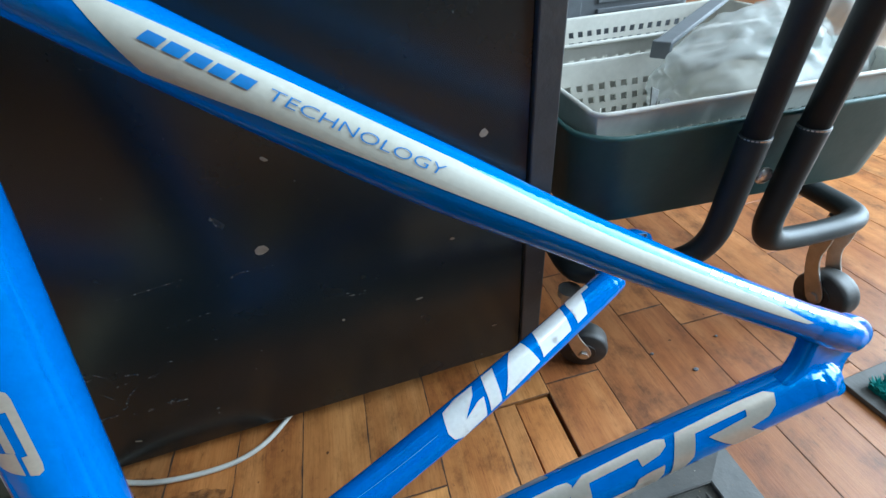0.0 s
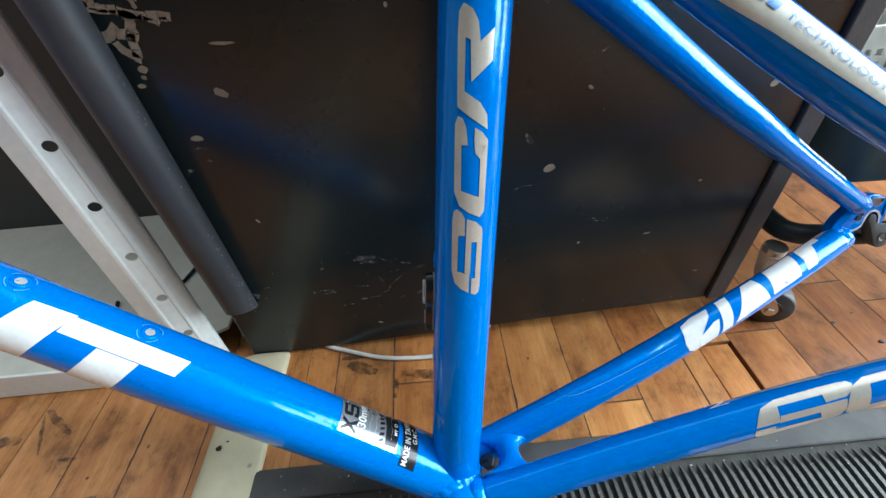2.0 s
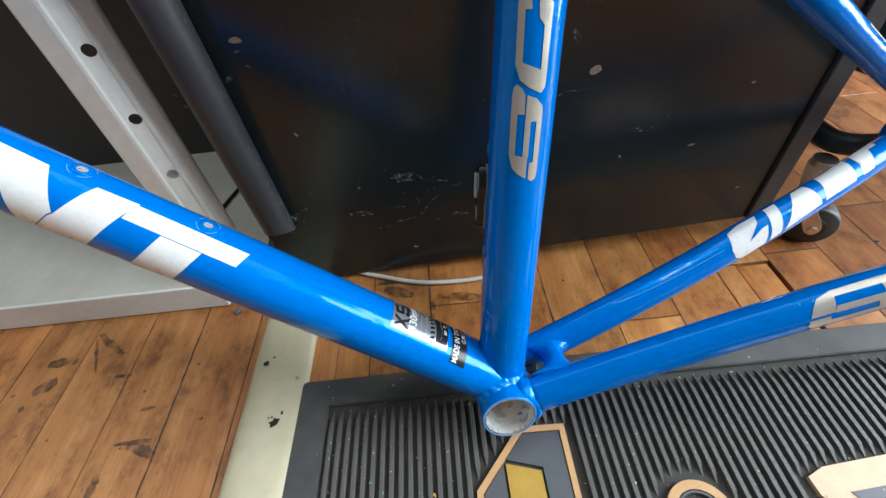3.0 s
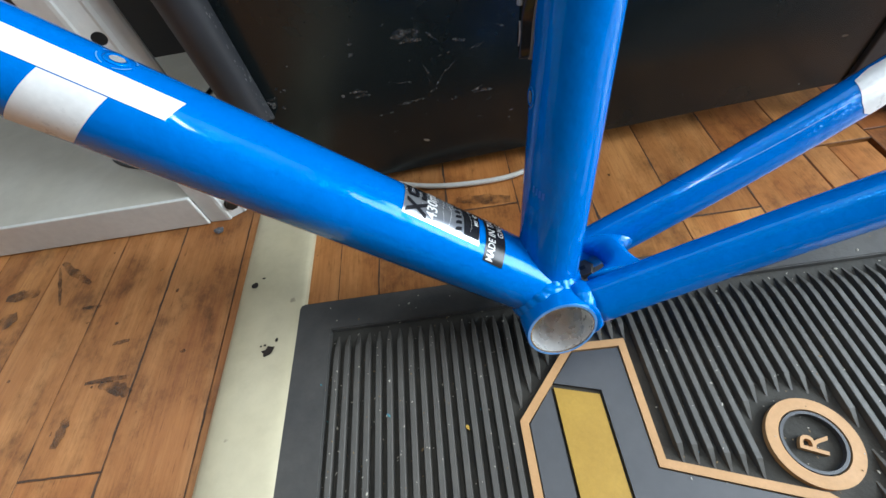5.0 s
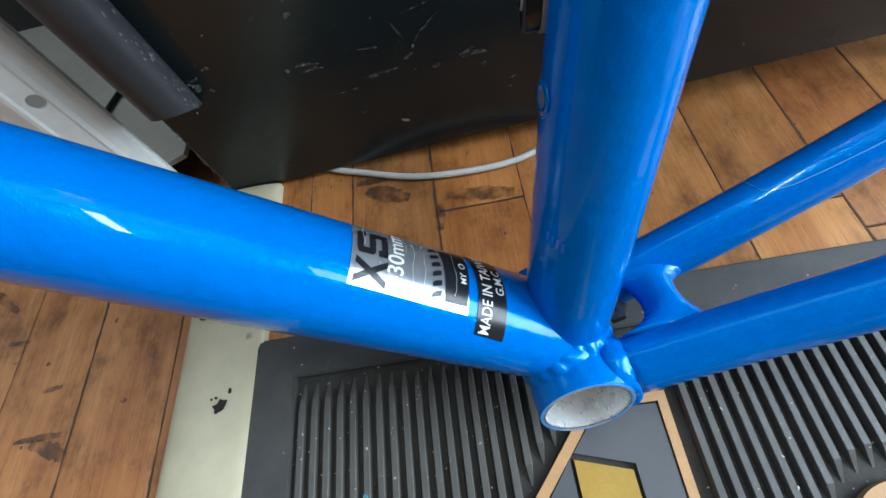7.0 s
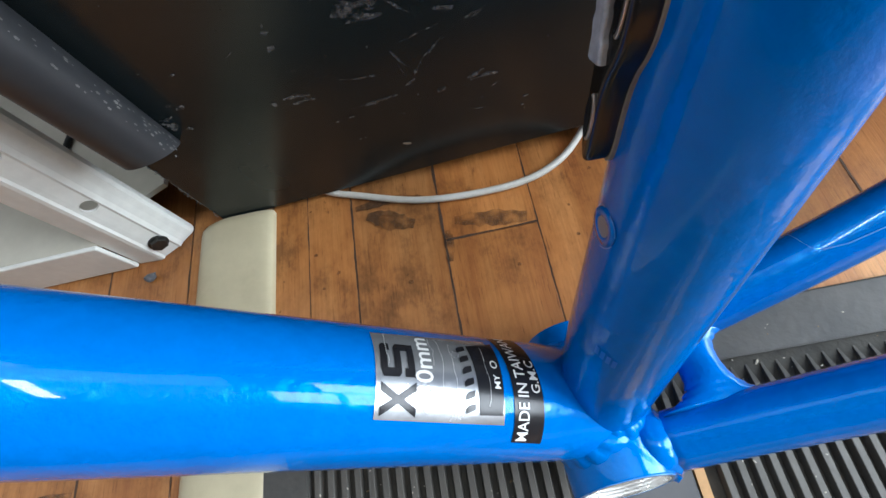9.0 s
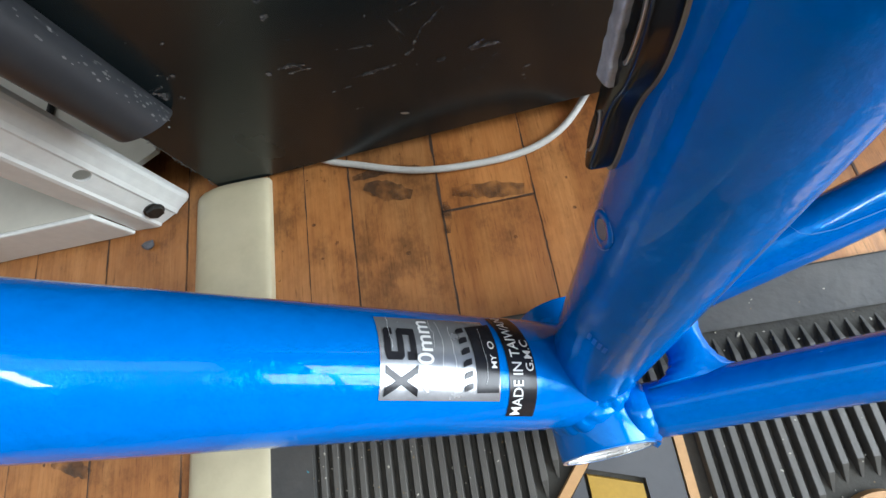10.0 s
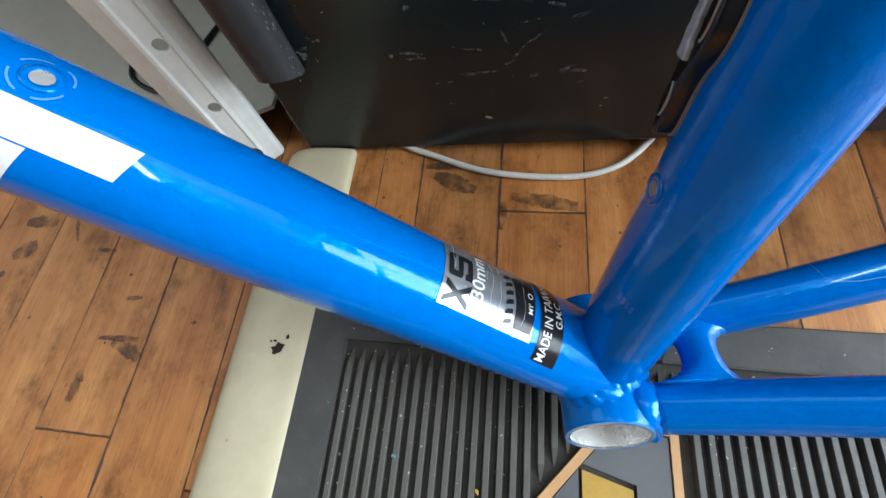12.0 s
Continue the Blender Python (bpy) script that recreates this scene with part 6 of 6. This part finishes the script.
for path, w in (([(-0.497, -0.183), (-0.483, -0.183), (-0.477, -0.176), (-0.485, -0.166)], 0.019), ([(-0.434, -0.043), (-0.417, -0.057), (-0.394, -0.073)], 0.008), ([(-0.435, -0.049), (-0.425, -0.070), (-0.414, -0.093)], 0.004), ([(-0.357, -0.195), (-0.358, -0.205), (-0.359, -0.217)], 0.009),
                ([(-0.355, -0.171), (-0.335, -0.170), (-0.316, -0.170)], 0.005), ([(-0.342, -0.173), (-0.326, -0.178), (-0.313, -0.184)], 0.010), ([(-0.345, -0.140), (-0.331, -0.138)], 0.004), ([(-0.474, -0.127), (-0.469, -0.125)], 0.007), ([(-0.389, -0.100), (-0.371, -0.101)], 0.004),
                ([(-0.473, -0.078), (-0.457, -0.076), (-0.441, -0.077)], 0.012), ([(-0.451, -0.098), (-0.470, -0.110)], 0.016), ([(-0.051, -0.041), (-0.03, -0.044), (-0.003, -0.049)], 0.013), ([(-0.112, -0.023), (-0.096, -0.030), (-0.079, -0.037)], 0.014),
                ([(-0.0575, -0.047), (-0.0565, -0.056), (-0.058, -0.070)], 0.006), ([(-0.12, -0.016), (-0.095, -0.014), (-0.07, -0.018)], 0.008)):
    marks += 1
    floor_marks("stain", [smear(path, w)], 0.0003 + 0.0001 * marks, STAIN, floor, "dark worn stain")
KNOTS = [chip(x, y, w, w * 0.8, 0, 0.3) for x, y, w in ((-0.087, -0.078, 0.0045), (-0.152, -0.044, 0.0035), (-0.147, -0.070, 0.0028), (-0.35, -0.12, 0.004), (-0.46, -0.153, 0.005), (-0.425, -0.16, 0.004), (-0.473, -0.163, 0.004))]
spots = KNOTS + [chip(rs.uniform(-0.5, 0.7), rs.uniform(-0.3, 0.03), rs.uniform(0.002, 0.006), rs.uniform(0.002, 0.004), rs.uniform(0, 90), 0.5) for _ in range(60)]
floor_marks("nail_spot", spots, 0.0002, STAIN, floor, "small dark nail spots")

# ==== parquet boards ====
LINES = {-7: -0.438, -6: -0.3755, -5: -0.3145, -4: -0.2495, -3: -0.1845, -2: -0.1235, -1: -0.06, 0: 0.003, 1: 0.0655, 2: 0.1285, 3: 0.192, 4: 0.253, 5: 0.3155, 6: 0.376, 7: 0.437, 8: 0.496, 9: 0.558}
LX = lambda k: LINES.get(k, -0.438 + (k + 7) * 0.0625 if k < 0 else 0.558 + (k - 9) * 0.062)
board_mesh = {}


def board_bm(w, length):
    bm = box(-w / 2, -length / 2, -0.012, w / 2, length / 2, 0.0)
    top = [e for e in bm.edges if all(v.co.z > -1e-6 for v in e.verts)]
    bmesh.ops.bevel(bm, geom=top, offset=0.0006, segments=1, affect="EDGES")
    return bm


def lay(x, y0, y1, w=0.0613, dz=0.0, turn=0.0):
    """One board between y0 and y1, on a mesh shared by its size."""
    # boards between x 0.30 and 0.80 take the darker tone
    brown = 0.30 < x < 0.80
    key = (round(w, 4), round(y1 - y0, 3), brown)
    if key not in board_mesh:
        ob = part("board", board_bm(w, y1 - y0 - 0.0008), WOOD_DARKER if brown else WOOD, floor)
        board_mesh[key] = ob.data
    else:
        ob = new("board", board_mesh[key])
        ob.parent = floor
    ob.matrix_local = pose(x, (y0 + y1) / 2, dz, 0, 0, turn)
    return ob


JOINT = {-7: -0.31, -8: -0.33, -9: -0.28, -1: -0.0535, 8: -0.004, 5: -0.030, 0: 0.07, -2: 0.09, 1: -0.18, 2: -0.097, 3: -0.12, -4: 0.12, -5: -0.33, -6: -0.236, 7: 0.03, 9: -0.097, 6: 0.12, -3: -0.25, 4: -0.0405}
rb = random.Random(12)
LEN = (0.35, 0.38, 0.41, 0.44)
far_v, far_f = [], []


def far_board(x0, x1, y0, y1):
    k = len(far_v)
    c = 0.0006
    far_v.extend([(x0, y0, -0.003), (x1, y0, -0.003), (x1, y1, -0.003), (x0, y1, -0.003), (x0 + c, y0 + c, 0), (x1 - c, y0 + c, 0), (x1 - c, y1 - c, 0), (x0 + c, y1 - c, 0)])
    far_f.extend([(k + 4, k + 5, k + 6, k + 7), (k, k + 1, k + 5, k + 4), (k + 1, k + 2, k + 6, k + 5), (k + 2, k + 3, k + 7, k + 6), (k + 3, k, k + 4, k + 7)])


count = 0
for k in range(-47, 35):
    xl, xr = LX(k), LX(k + 1)
    xc = (xl + xr) / 2
    y = JOINT.get(k, rb.uniform(-0.3, 0.3))
    ups, y1 = [], y
    while y1 < 2.45:
        L = rb.choice(LEN)
        ups.append((y1, min(y1 + L, 2.48)))
        y1 += L
    y1 = y
    while y1 > -2.45:
        L = rb.choice(LEN)
        ups.append((max(y1 - L, -2.48), y1))
        y1 -= L
    for a, b in ups:
        near = -0.75 < xc < 1.05 and b > -0.75 and a < 0.75
        if near and k == 4 and a < -0.06 < b:
            # the loose short board with open gaps round it
            lay(0.2955, -0.26, -0.0425, 0.0335, -0.0012, 0.6)
            lay(0.2652, -0.34, -0.0415, 0.0228)
            count += 2
        elif near and count < 296:
            lay(xc, a, b, xr - xl - 0.0003)
            count += 1
        else:
            far_board(xl + 0.0004, xr - 0.0004, a + 0.0004, b - 0.0004)
# dark dirt packed unevenly along the joints
rj = random.Random(17)
dirt_v, dirt_f = [], []


def dirt_run(p, q, w):
    """A ragged dark line from p to q, about w wide."""
    n = max(int(math.dist(p, q) / 0.004), 2)
    nx, ny = (p[1] - q[1]) / math.dist(p, q), (q[0] - p[0]) / math.dist(p, q)
    k = len(dirt_v)
    off = rj.uniform(0, 90)
    for i in range(n + 1):
        f = i / n
        x, y = p[0] + (q[0] - p[0]) * f, p[1] + (q[1] - p[1]) * f
        thick = w * (0.35 + 1.5 * max(noise.noise((off + i * 0.23, 0.3, 0.7)) + 0.25, 0.0)) + rj.uniform(0, 0.0003)
        lean = rj.uniform(0.3, 0.7)
        dirt_v.extend([(x + nx * thick * lean, y + ny * thick * lean, 0.00025), (x - nx * thick * (1 - lean), y - ny * thick * (1 - lean), 0.00025)])
    for i in range(n):
        dirt_f.append((k + 2 * i, k + 2 * i + 1, k + 2 * i + 3, k + 2 * i + 2))


for k in range(-9, 13):
    dirt_run((LX(k), -0.62), (LX(k), 0.10), rj.choice((0.0007, 0.0011, 0.0016) if k < 4 else (0.0004, 0.0006)))
    if k in JOINT:
        dirt_run((LX(k), JOINT[k]), (LX(k + 1), JOINT[k]), 0.0013)
dirt_run((-0.157, -0.13), (-0.157, 0.06), 0.0007)
me = bpy.data.meshes.new("joint_dirt")
me.from_pydata(dirt_v, [], dirt_f)
me.materials.append(JOINT_DIRT)
jd = new("joint_dirt", me)
jd.parent = floor
jd["kind"], jd["label"] = "stuff", "dark dirt packed in the board joints"

me = bpy.data.meshes.new("far_boards")
me.from_pydata(far_v, [], far_f)
me.materials.append(WOOD_FAR)
fb_ob = new("far_boards", me)
fb_ob.parent = floor
fb_ob["kind"] = "stuff"
